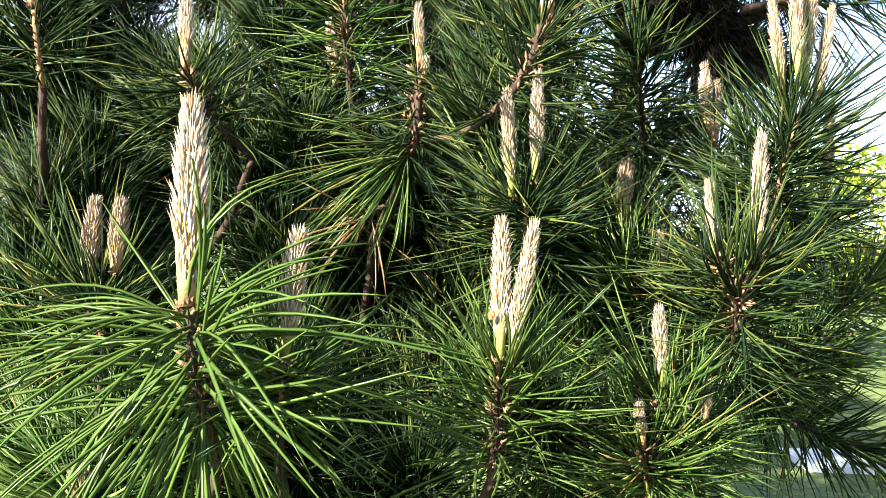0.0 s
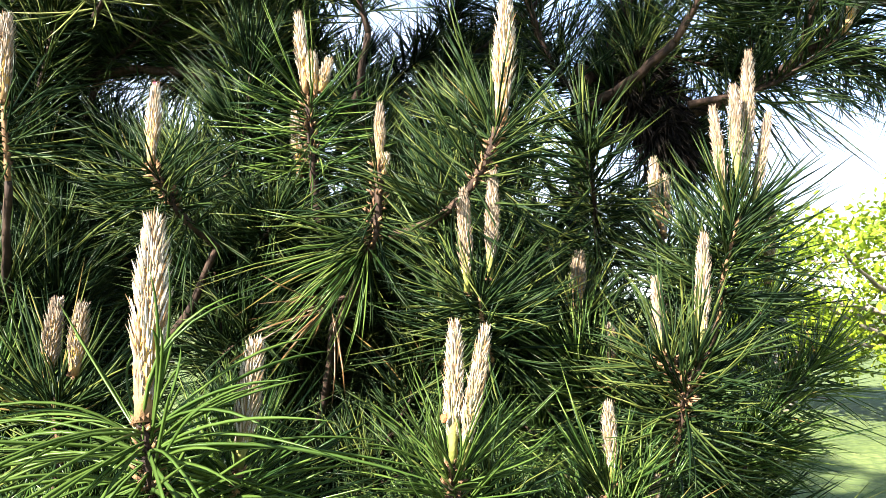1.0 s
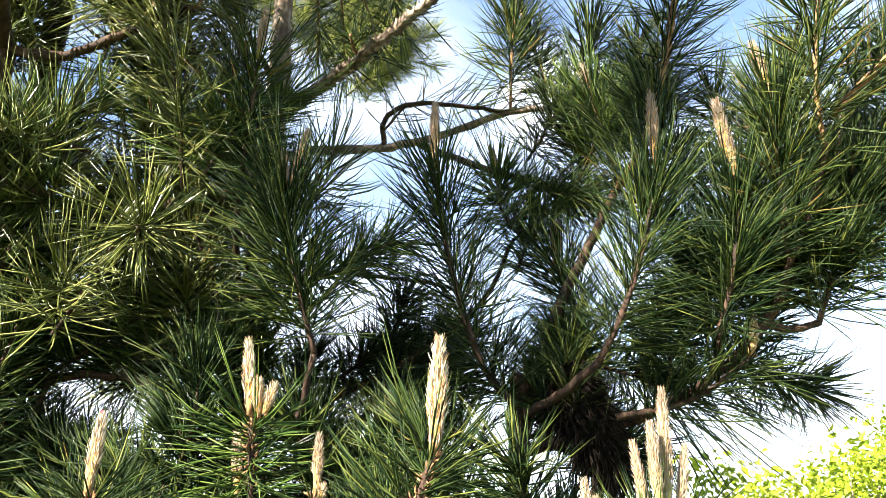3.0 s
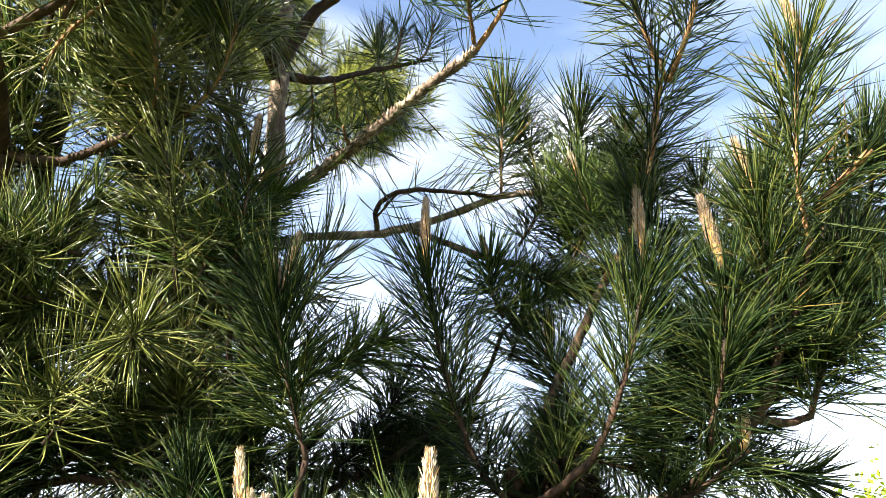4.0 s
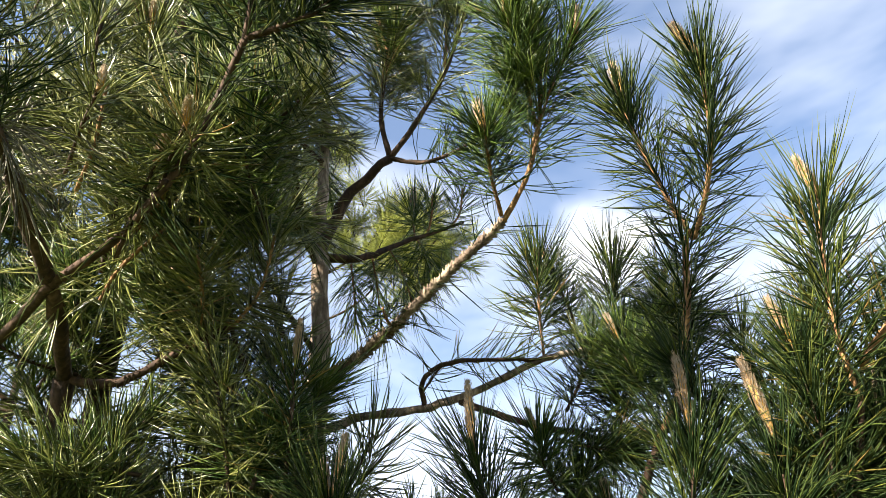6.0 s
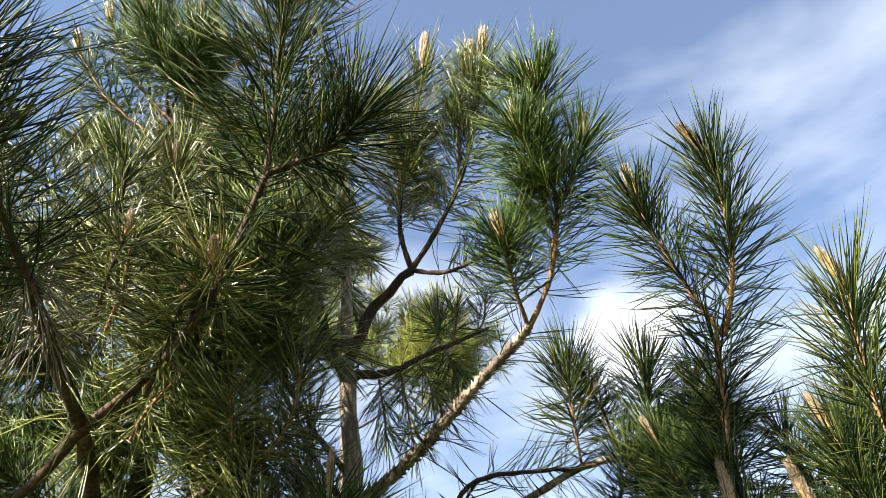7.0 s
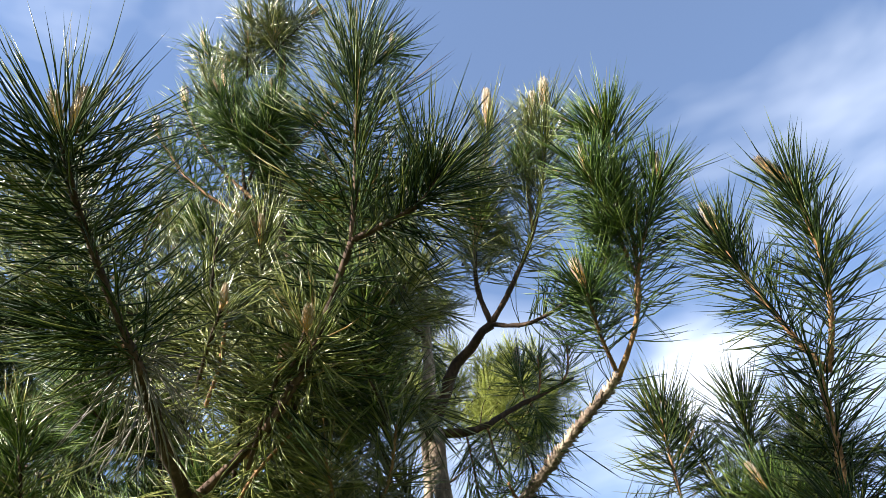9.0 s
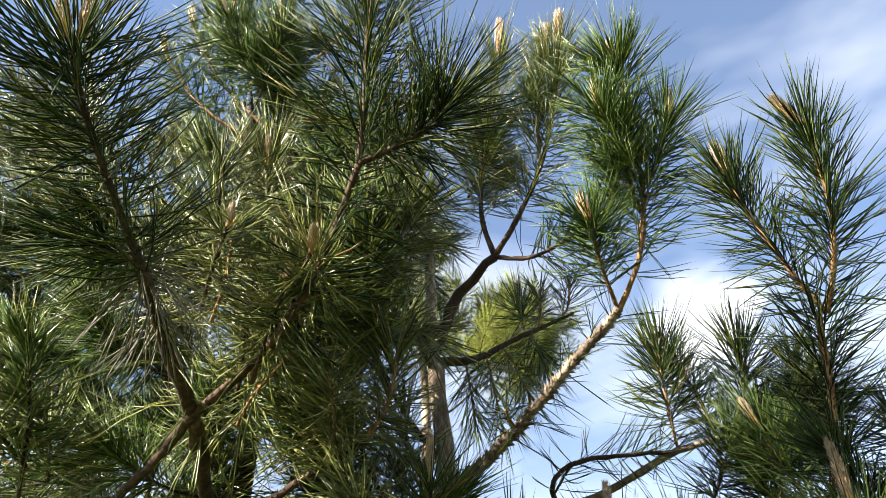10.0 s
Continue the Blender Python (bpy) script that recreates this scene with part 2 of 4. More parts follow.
def tube_mesh(name, line, r0, r1, rng, sides=8, rough=0.1, spurs=0, spur=0.006):
    """A tapered, uneven stem, with the pegs that fallen scale leaves leave on it."""
    line = np.asarray(line)
    n = len(line)
    d, u, v = frames_along(line)
    a = np.arange(sides) * 2 * np.pi / sides
    rad = np.linspace(r0, r1, n)[:, None] * (1 + rough * rng.normal(size=(n, sides)))
    ring = line[:, None, :] + rad[..., None] * (np.cos(a)[None, :, None] * u[:, None, :] + np.sin(a)[None, :, None] * v[:, None, :])
    co = ring.reshape(-1, 3)
    i, j = np.meshgrid(np.arange(n - 1), np.arange(sides), indexing="ij")
    k = (j + 1) % sides
    quads = np.stack([i * sides + j, i * sides + k, (i + 1) * sides + k, (i + 1) * sides + j], -1).reshape(-1, 4)
    co = np.vstack([co, line[0], line[-1]])
    m = len(co)
    jj = np.arange(sides)
    tris = np.vstack([np.stack([jj * 0 + m - 2, (jj + 1) % sides, jj], -1), np.stack([jj * 0 + m - 1, (n - 1) * sides + jj, (n - 1) * sides + (jj + 1) % sides], -1)])
    if spurs:
        f = rng.uniform(0.02, 0.98, spurs) * (n - 1)
        lo = f.astype(int)
        w = (f - lo)[:, None]
        c = line[lo] * (1 - w) + line[lo + 1] * w
        rr = (r0 + (r1 - r0) * f / (n - 1))[:, None]
        th = rng.uniform(0, 2 * np.pi, spurs)[:, None]
        out = np.cos(th) * u[lo] + np.sin(th) * v[lo]
        side = np.cross(d[lo], out)
        b = c + out * rr * 0.8
        s = spur * rng.uniform(0.6, 1.3, spurs)[:, None]
        tip = b + out * s * 0.9 + d[lo] * s * 0.9
        sp = np.stack([b + side * s * 0.4, b - side * s * 0.4, b + d[lo] * s * 0.7, tip], 1)
        base = len(co)
        co = np.vstack([co, sp.reshape(-1, 3)])
        q = base + np.arange(spurs)[:, None] * 4
        tris = np.vstack([tris, np.hstack([q, q + 1, q + 3]), np.hstack([q + 1, q + 2, q + 3]), np.hstack([q + 2, q, q + 3])])
    return mesh_from(name, co, quads, tris)


def needle_rings(p0, d0, length, bend, width, segs, rng):
    """Rings of many curved needles at once: start, first direction, length, bend vector (at full length)."""
    n = len(p0)
    s = np.linspace(0, 1, segs + 1)
    line = p0[:, None, :] + length[:, None, None] * (s[None, :, None] * d0[:, None, :] + (s ** 2)[None, :, None] * bend[:, None, :])
    t = d0 + bend
    t /= np.linalg.norm(t, axis=1)[:, None]
    ref = rng.normal(size=(n, 3))
    u = np.cross(t, ref)
    u /= np.linalg.norm(u, axis=1)[:, None]
    v = np.cross(t, u)
    prof = np.interp(s, [0, 0.1, 0.7, 1], [0.8, 1, 0.9, 0.1])
    a = np.arange(3) * 2 * np.pi / 3
    off = np.cos(a)[None, :, None] * u[:, None, :] + np.sin(a)[None, :, None] * v[:, None, :]
    co = line[:, :-1, None, :] + (width[:, None, None, None] * 0.5) * prof[None, :-1, None, None] * off[:, None, :, :]
    co = np.concatenate([co.reshape(n, -1, 3), line[:, -1:, :]], 1)
    i, j = np.meshgrid(np.arange(segs - 1), np.arange(3), indexing="ij")
    k = (j + 1) % 3
    q = np.stack([i * 3 + j, i * 3 + k, (i + 1) * 3 + k, (i + 1) * 3 + j], -1).reshape(-1, 4)
    e, j = (segs - 1) * 3, np.arange(3)
    t3 = np.stack([e + j, e + (j + 1) % 3, j * 0 + segs * 3], -1)
    o = (np.arange(n) * (segs * 3 + 1))[:, None, None]
    return co.reshape(-1, 3), (o + q[None]).reshape(-1, 4), (o + t3[None]).reshape(-1, 3)


def needle_field(line, count, length, rng, start=0.0, open0=70, open1=30, droop=0.1, curl=0.15, spread=15, width=0.0031, segs=3, stem_r=0.004, pack=0.95, wave=0.11):
    """Needles in pairs round a stem: how far they open at its foot and at its tip (degrees), how they droop and curl to the axis."""
    half = count // 2
    d, u, v = frames_along(line)
    n = len(line)
    x = np.sort(rng.uniform(0, 1, half)) ** pack
    f = (start + (1 - start) * x) * (n - 1.001)
    lo = f.astype(int)
    w = (f - lo)[:, None]
    c = line[lo] * (1 - w) + line[lo + 1] * w
    th = (np.arange(half) * 2.39996 + rng.normal(0, 0.35, half))[:, None]
    out = np.cos(th) * u[lo] + np.sin(th) * v[lo]
    ang = np.radians(open0 + (open1 - open0) * x ** 1.5 + rng.normal(0, spread, half))[:, None]
    d0 = np.cos(ang) * d[lo] + np.sin(ang) * out
    c = c + out * stem_r
    c = np.repeat(c, 2, 0)
    d0 = np.repeat(d0, 2, 0) + rng.normal(0, 0.055, (half * 2, 3))
    d0 /= np.linalg.norm(d0, axis=1)[:, None]
    ax = np.repeat(d[lo], 2, 0)
    L = length * np.repeat(rng.uniform(0.72, 1.1, half), 2) * rng.uniform(0.95, 1.03, half * 2)
    flat = np.linalg.norm(d0[:, :2], axis=1)[:, None]
    bend = curl * ax * rng.uniform(0.3, 1.4, (half * 2, 1)) + np.array([0, 0, -1.0]) * droop * flat * rng.uniform(0.4, 1.5, (half * 2, 1)) + rng.normal(0, wave, (half, 3)).repeat(2, 0) + rng.normal(0, 0.02, (half * 2, 3))
    W = width * rng.uniform(0.8, 1.2, half * 2)
    return c, d0, L, bend, W, segs


def needles_mesh(name, line, count, length, rng, **how):
    c, d0, L, bend, W, segs = needle_field(line, count, length, rng, **how)
    return mesh_from(name, *needle_rings(c, d0, L, bend, W, segs, rng))


def candle_mesh(name, length, r, rng, bare=0.15, foot=0.4):
    """A spring shoot standing along +z: a tapered core in a coat of pointed scales. """
    zs = np.linspace(0, 1, 9)
    prof = np.interp(zs, [0, 0.12, 0.34, 0.7, 1], [foot, foot + 0.05, 0.68, 0.55, 0.18]) * r
    line = np.stack([0.04 * r * np.sin(zs * 5), 0.04 * r * np.cos(zs * 4), zs * length * 0.97], -1)
    core = tube_mesh(name + " core", line, 1, 1, rng, 8, 0)
    co = np.empty(len(core.vertices) * 3)
    core.vertices.foreach_get("co", co)
    co = co.reshape(-1, 3)
    body = co[:72].reshape(9, 8, 3)
    body = line[:, None, :] + (body - line[:, None, :]) * (prof[:, None] * (1 + 0.08 * rng.normal(size=(9, 8))))[..., None]
    co[:72] = body.reshape(-1, 3)
    core.vertices.foreach_set("co", co.ravel())
    rows, per = int(max(9, min(34, length / (r * 0.30)))), 13
    n = rows * per
    x = (np.arange(n) + 0.5) / n
    z = bare + (1 - bare) * x
    th = np.arange(n) * 2.39996 + rng.normal(0, 0.12, n)
    rad = np.interp(z, [0, 0.12, 0.34, 0.7, 1], [foot, foot + 0.05, 0.68, 0.55, 0.18]) * r
    out = np.stack([np.cos(th), np.sin(th), np.zeros(n)], -1)
    up = np.array([0, 0, 1.0])
    side = np.cross(up, out)
    base = out * rad[:, None] * 0.92 + up * (z * length * 0.97)[:, None]
    tilt = np.radians(rng.normal(15, 6, n) + 6 * (z > 0.3) - 9 * (z < 0.3))
    d = np.cos(tilt)[:, None] * up + np.sin(tilt)[:, None] * out
    L = r * rng.uniform(0.85, 1.35, n) * np.interp(z, [0, 0.25, 0.36, 0.9, 1], [0.55, 0.6, 1, 1, 0.8])
    wd = r * 0.07 * rng.uniform(0.8, 1.25, n)
    collar = 16
    ca = rng.uniform(0, 2 * np.pi, collar)
    out[:collar] = np.stack([np.cos(ca), np.sin(ca), np.zeros(collar)], -1)
    side = np.cross(up, out)
    base[:collar] = out[:collar] * r * foot * 0.7 + up * rng.uniform(-0.25, 0.15, collar)[:, None] * r
    ct = np.radians(rng.uniform(35, 115, collar))[:, None]
    d[:collar] = np.cos(ct) * up + np.sin(ct) * out[:collar]
    L[:collar], wd[:collar] = r * rng.uniform(0.3, 0.6, collar), r * 0.14
    nrm = np.cross(d, side)
    k = wd[:, None]
    b0, b1, b2 = base + side * k * 0.6, base - side * k * 0.6, base - nrm * k * 0.9
    mid = base + d * (L * 0.5)[:, None]
    m0, m1, m2 = mid + side * k, mid - side * k, mid - nrm * k
    tip = base + d * L[:, None] + up * (L * 0.06)[:, None]
    co2 = np.stack([b0, b1, b2, m0, m1, m2, tip], 1).reshape(-1, 3)
    q = np.array([[0, 1, 4, 3], [1, 2, 5, 4], [2, 0, 3, 5]])
    t3 = np.array([[3, 4, 6], [4, 5, 6], [5, 3, 6]])
    o = (np.arange(n) * 7)[:, None, None]
    quads, tris = (o + q[None]).reshape(-1, 4) + len(co), (o + t3[None]).reshape(-1, 3) + len(co)
    slot = np.where(np.arange(n) < collar, 3, np.where(z + rng.normal(0, 0.05, n) < 0.32, 2, 1))
    inner = [tuple(f.vertices) for f in core.polygons]
    bpy.data.meshes.remove(core)
    me = bpy.data.meshes.new(name)
    me.from_pydata(np.vstack([co, co2]).tolist(), [], inner + quads.tolist() + tris.tolist())
    me.polygons.foreach_set("material_index", [0] * len(inner) + np.repeat(slot, 3).tolist() * 2)
    me.polygons.foreach_set("use_smooth", [True] * len(inner) + [False] * (len(quads) + len(tris)))
    return me


# ---- pines ----
class Pine:
    def __init__(self, x, y, label):
        self.o = Vector((x, y, 0))
        self.ob = tagged(new("pine_tree"), label, "pine tree")
        self.ob.location = self.o
        self.rng = np.random.default_rng(int(abs(x * 977 + y * 131)) + 5)

    def rel(self, points):
        return [tuple(Vector(p) - self.o) for p in points]


def limb(tree, points, r0, r1, mat=None, name="limb", spurs=40, spur=0.005, steps=6):
    p = [Vector(q) for q in points]
    base = p[0]
    line = spline([tuple(q - base) for q in p], steps)
    line[1:-1] += tree.rng.normal(0, r0 * 0.12, (len(line) - 2, 3))
    me = tube_mesh(name, line, r0, r1, tree.rng, 8, 0.09, spurs, spur)
    return obj(name, me, mat or BARK, tree.ob, m=Matrix.Translation(base - tree.o))


def reach(tree, tip, r0=0.010, r1=0.006, rise=0.35):
    """A limb from the trunk out to the foot of a shoot, lifting at its end."""
    tip = Vector(tip)
    flat = Vector((tip.x - tree.o.x, tip.y - tree.o.y, 0))
    z0 = max(0.35, tip.z - 0.1 - rise * flat.length)
    a = tree.o + Vector((0, 0, z0))
    b = a + flat * 0.45 + Vector((0, 0, (tip.z - z0) * 0.22))
    c = a + flat * 0.85 + Vector((0, 0, (tip.z - z0) * 0.6))
    return limb(tree, [a, b, c, tip], r0, r1, spurs=30)


def add_candle(parent, origin, foot, tip, r, bright=True, green=False, bare=0.1, rng=None):
    foot, tip = Vector(foot), Vector(tip)
    L = (tip - foot).length
    me = candle_mesh("candle", L, r, rng, 0.16 if green else 0.06, 0.36 if green else 0.46)
    me.materials.append(CORE_GREEN if green else CORE_ORANGE)
    # Tan scales also carry the shade on candles that are not bright.
    me.materials.append(SCALE_CREAM if bright else SCALE_TAN)
    me.materials.append(SCALE_CREAM if green and bright else SCALE_TAN)
    me.materials.append(TWIG)
    turn = (tip - foot).to_track_quat("Z", "Y").to_matrix().to_4x4()
    return obj("candle", me, None, parent, "upright cream spring candle" if bright else "upright tan spring candle", Matrix.Translation(foot - Vector(origin)) @ turn)


DENSE = 1.06


def shoot(tree, stem, candles=(), n=220, length=0.16, r=0.005, r1=None, sunny=False, single=False, wood=None, dead=False, needle=None, **how):
    """One shoot of a pine: a twig through a few points, its needles, and (foot, tip, radius, bright, green) for each candle on it."""
    rng = tree.rng
    base = Vector(stem[0])
    line = spline([tuple(Vector(q) - base) for q in stem], 6)
    me = tube_mesh("shoot", line, r, r1 or r * 0.75, rng, 7, 0.1, 60, 0.005)
    twig = obj("shoot", me, wood or TWIG, tree.ob, m=Matrix.Translation(base - tree.o))
    # sunny picks the needle colour lightened for sunlit shoots.
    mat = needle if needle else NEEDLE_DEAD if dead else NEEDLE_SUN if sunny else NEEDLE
    how.setdefault("stem_r", r * 0.8)
    if single:
        c, d0, L, bend, W, segs = needle_field(line, n, length, rng, **how)
        for i in range(len(c)):
            parts = needle_rings(np.zeros((1, 3)), d0[i:i + 1], L[i:i + 1], bend[i:i + 1], W[i:i + 1], segs + 5, rng)
            obj("needle", mesh_from("needle", *parts), mat, twig, m=Matrix.Translation(c[i]))
    elif n:
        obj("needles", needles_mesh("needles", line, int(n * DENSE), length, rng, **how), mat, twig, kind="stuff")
    for foot, tip, cr, bright, green in candles:
        add_candle(twig, base, foot, tip, cr, bright, green, rng=rng)
    return twig


# Spare shoots share a few meshes.
spare_rng = np.random.default_rng(11)
SPARE = []
for v in range(10):
    L = (0.16, 0.22, 0.28, 0.34, 0.40)[v % 5]
    bow = spare_rng.uniform(-0.12, 0.12, 2)
    line = spline([(0, 0, 0), (bow[0] * L, bow[1] * L, L * 0.5), (0, 0, L)], 5)
    SPARE.append((L, tube_mesh("shoot", line, 0.0055, 0.004, spare_rng, 6, 0.1, 40, 0.005),
                  needles_mesh("needles", line, int(205 + 470 * L), 0.165, spare_rng, width=0.0037, start=0.05, open0=82, open1=34, droop=0.10, curl=0.14, spread=18, segs=2, pack=0.75)))
for k, (L, stem, needles) in enumerate(SPARE):
    pale = needles.copy()
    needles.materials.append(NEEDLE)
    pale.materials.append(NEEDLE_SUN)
    line = spline([(0, 0, 0), (0.03, 0.02, L * 0.5), (0, 0, L)], 5)
    old = needles_mesh("needles", line, int(130 + 300 * L), 0.175, spare_rng, width=0.0037, start=0.05, open0=92, open1=36, droop=0.05, curl=0.28, spread=22, segs=3)
    lime = old.copy()
    old.materials.append(NEEDLE_LIT)
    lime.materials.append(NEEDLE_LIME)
    SPARE[k] = (L, stem, (needles, pale, old, lime))
SPARE_CANDLE = [candle_mesh("candle", 0.085, 0.012, spare_rng) for v in range(3)]
for me, scales in zip(SPARE_CANDLE, (SCALE_CREAM, SCALE_TAN, SCALE_CREAM)):
    for mat in (CORE_ORANGE, scales, SCALE_TAN, TWIG):
        me.materials.append(mat)


def spare_shoot(tree, foot, way, candle=False, sunny=0, size=None, grow=1.0):
    rng = tree.rng
    L, stem, needles = SPARE[size if size is not None else int(rng.integers(0, len(SPARE)))]
    foot, way = Vector(foot), Vector(way).normalized()
    m = Matrix.Translation(foot - tree.o) @ way.to_track_quat("Z", "Y").to_matrix().to_4x4() @ pose(0, 0, 0, 0, 0, float(rng.uniform(0, 360))) @ Matrix.Diagonal((grow, grow, grow, 1))
    twig = obj("shoot", stem, BARK, tree.ob, m=m)
    obj("needles", needles[sunny], None, twig, kind="stuff")
    if candle:
        obj("candle", SPARE_CANDLE[int(rng.integers(0, 3))], None, twig, "upright tan spring candle", Matrix.Translation((0, 0, L - 0.004)))
    return twig


def fill(tree, centre, size, count, candles=0.2, up=0.55, limbs=3, sunny=0, old=0.0, short=False, grow=1.0):
    """A spray of shoots on a few limbs round a place in the crown, growing out and up from the trunk. sunny and old
    pick needle colours lightened for sunlit places.
    """
    c = Vector(centre)
    tree.rng = rng = np.random.default_rng(int(abs(c.x * 1013 + c.y * 37 + c.z * 211) * 10))
    for i in range(count):
        while True:
            q = rng.uniform(-1, 1, 3)
            if q @ q < 1:
                break
        p = c + Vector([float(a) * b for a, b in zip(q, size)])
        out = Vector((p.x - tree.o.x, p.y - tree.o.y, 0))
        out = out.normalized() if out.length > 0.05 else Vector((0, -1, 0))
        way = out * 0.42 + Vector((0, 0, up)) + Vector(rng.normal(0, 0.42, 3))
        way.y = max(way.y, -0.42)
        if c.z > 1.9:  # high shoots fan out to the sides, towards the open light
            fan = (p - Vector((0, -0.2, 1.5))).normalized()
            way -= fan * way.dot(fan) * 0.55
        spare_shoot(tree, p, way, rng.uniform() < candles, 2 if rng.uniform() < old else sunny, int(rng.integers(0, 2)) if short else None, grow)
        if i < limbs:
            reach(tree, p, 0.011, 0.006, 0.55)


# ---- the three pines ----
main_pine = Pine(-0.317, 2.08, "tall young pine with grey bark and long dark green needles")
left_pine = Pine(-0.93, 1.85, "slender pine with drooping needle sprays and pale candles")
right_pine = Pine(0.40, 1.75, "bushy pine with bottle-brush shoots and upright candles")
limb(main_pine, [(-0.29, 2.07, -0.05), (-0.30, 2.05, 1.6), (-0.30, 2.06, 3.14), (-0.316, 2.07, 3.32), (-0.316, 2.125, 3.82), (-0.33, 2.14, 4.5), (-0.34, 2.14, 5.1)], 0.042, 0.012, LIMB_BARK, name="trunk", spurs=300, spur=0.01)
limb(left_pine, [(-0.93, 1.85, -0.05), (-0.9, 1.8, 2.0), (-0.79, 1.6, 3.5), (-0.755, 1.55, 4.07), (-0.786, 1.54, 4.48), (-0.826, 1.52, 5.2)], 0.038, 0.012, name="trunk", spurs=300, spur=0.01)
limb(right_pine, [(0.37, 1.76, -0.05), (0.38, 1.75, 1.0), (0.40, 1.75, 1.75), (0.40, 1.72, 1.9)], 0.035, 0.022, name="trunk", spurs=120, spur=0.008)

# Low shoots in front, at the height of a hand.
reach(left_pine, (-0.227, 0.84, 1.077))
shoot(left_pine, [(-0.227, 0.84, 1.077), (-0.228, 0.8, 1.138), (-0.233, 0.77, 1.243)],
      [((-0.234, 0.77, 1.249), (-0.242, 0.806, 1.448), 0.0195, True, False)], n=150, length=0.235, r=0.006, sunny=True, single=True, start=0.45, open0=112, open1=44, droop=0.24, curl=-0.2, spread=24, width=0.0040, wave=0.16, wood=BARK)
reach(main_pine, (0.062, 0.97, 1.027))
shoot(main_pine, [(0.062, 0.97, 1.027), (0.07, 0.96, 1.104), (0.071, 0.95, 1.166)],
      [((0.071, 0.95, 1.172), (0.074, 0.976, 1.34), 0.0135, True, True), ((0.082, 0.95, 1.166), (0.11, 0.942, 1.336), 0.0125, True, True)], n=190, length=0.155, r=0.006, sunny=True, single=True, start=0.1, open0=88, open1=36, droop=0.08, curl=0.05, spread=18, width=0.0030, wave=0.14, wood=BARK)
reach(main_pine, (-0.179, 0.9, 1.104))
shoot(main_pine, [(-0.179, 0.9, 1.104), (-0.165, 0.86, 1.179)],
      [((-0.163, 0.86, 1.185), (-0.144, 0.845, 1.322), 0.0150, True, True)], n=160, length=0.15, sunny=True, start=0.1, open0=85, open1=38, droop=0.05)
reach(left_pine, (-0.416, 1, 1.162))
shoot(left_pine, [(-0.416, 1, 1.162), (-0.418, 0.98, 1.244)],
      [((-0.441, 1, 1.253), (-0.427, 1, 1.364), 0.013, False, False), ((-0.382, 0.95, 1.276), (-0.365, 0.93, 1.358), 0.012, False, False)], n=200, length=0.16, start=0.1, open0=85, open1=35)
reach(right_pine, (0.29, 1.12, 1.022))
shoot(right_pine, [(0.29, 1.12, 1.022), (0.299, 1.09, 1.11)],
      [((0.3, 1.09, 1.117), (0.29, 1.075, 1.226), 0.0115, True, True)], n=200, length=0.15, sunny=True, start=0, open0=85, open1=38)
reach(right_pine, (0.272, 1.05, 0.982))
shoot(right_pine, [(0.272, 1.05, 0.982), (0.258, 1.03, 1.046)],
      [((0.257, 1.03, 1.051), (0.25, 1.02, 1.111), 0.009, False, False)], n=180, length=0.15, sunny=True, open0=90, open1=40)
reach(right_pine, (0.303, 1.08, 0.995))
shoot(right_pine, [(0.303, 1.08, 0.995), (0.344, 1.07, 1.065)],
      [((0.348, 1.07, 1.073), (0.354, 1.07, 1.129), 0.009, False, False), ((0.323, 1.07, 1.061), (0.329, 1.07, 1.095), 0.008, False, False)], n=180, length=0.14, sunny=True, open0=90, open1=40)
reach(left_pine, (-0.382, 0.87, 1.007))
shoot(left_pine, [(-0.382, 0.87, 1.007), (-0.379, 0.86, 1.037)],
      [((-0.38, 0.86, 1.04), (-0.376, 0.85, 1.075), 0.0120, True, False)], n=150, length=0.15, sunny=True, open0=90, open1=45)
reach(right_pine, (0.402, 1.15, 1.127))
shoot(right_pine, [(0.402, 1.15, 1.127), (0.412, 1.11, 1.239)],
      [], n=220, length=0.17, start=0.1, open0=95, open1=50, droop=0.08)
shoot(right_pine, [(0.412, 1.11, 1.239), (0.43, 1.1, 1.288)],
      [], n=70, length=0.16, open0=70, open1=40)
shoot(right_pine, [(0.412, 1.11, 1.239), (0.38, 1.12, 1.29)],
      [], n=70, length=0.16, open0=70, open1=40)
fork = shoot(right_pine, [(0.412, 1.11, 1.239), (0.41, 1.108, 1.25)],
      [((0.43, 1.1, 1.293), (0.451, 1.14, 1.468), 0.0125, False, True), ((0.38, 1.12, 1.293), (0.38, 1.146, 1.402), 0.0105, False, True)], n=0)
reach(right_pine, (0.508, 1.24, 1.335))
shoot(right_pine, [(0.508, 1.24, 1.335), (0.52, 1.23, 1.426), (0.54, 1.22, 1.509)],
      [((0.517, 1.22, 1.516), (0.498, 1.22, 1.682), 0.011, False, True), ((0.548, 1.22, 1.539), (0.563, 1.23, 1.775), 0.014, False, True), ((0.53, 1.2, 1.549), (0.524, 1.2, 1.71), 0.012, False, True), ((0.567, 1.23, 1.518), (0.599, 1.24, 1.679), 0.011, False, True), ((0.62, 1.3, 1.401), (0.628, 1.3, 1.541), 0.011, False, True)], n=300, length=0.17, start=0.1, open0=80, open1=38)
reach(right_pine, (0.503, 1.46, 1.371))
shoot(right_pine, [(0.503, 1.46, 1.371), (0.481, 1.43, 1.492)],
      [((0.468, 1.42, 1.502), (0.465, 1.427, 1.633), 0.0130, True, False), ((0.481, 1.42, 1.486), (0.485, 1.42, 1.6), 0.012, False, False)], n=200, length=0.16, open0=80, open1=40)
reach(main_pine, (0.294, 1.36, 1.242))
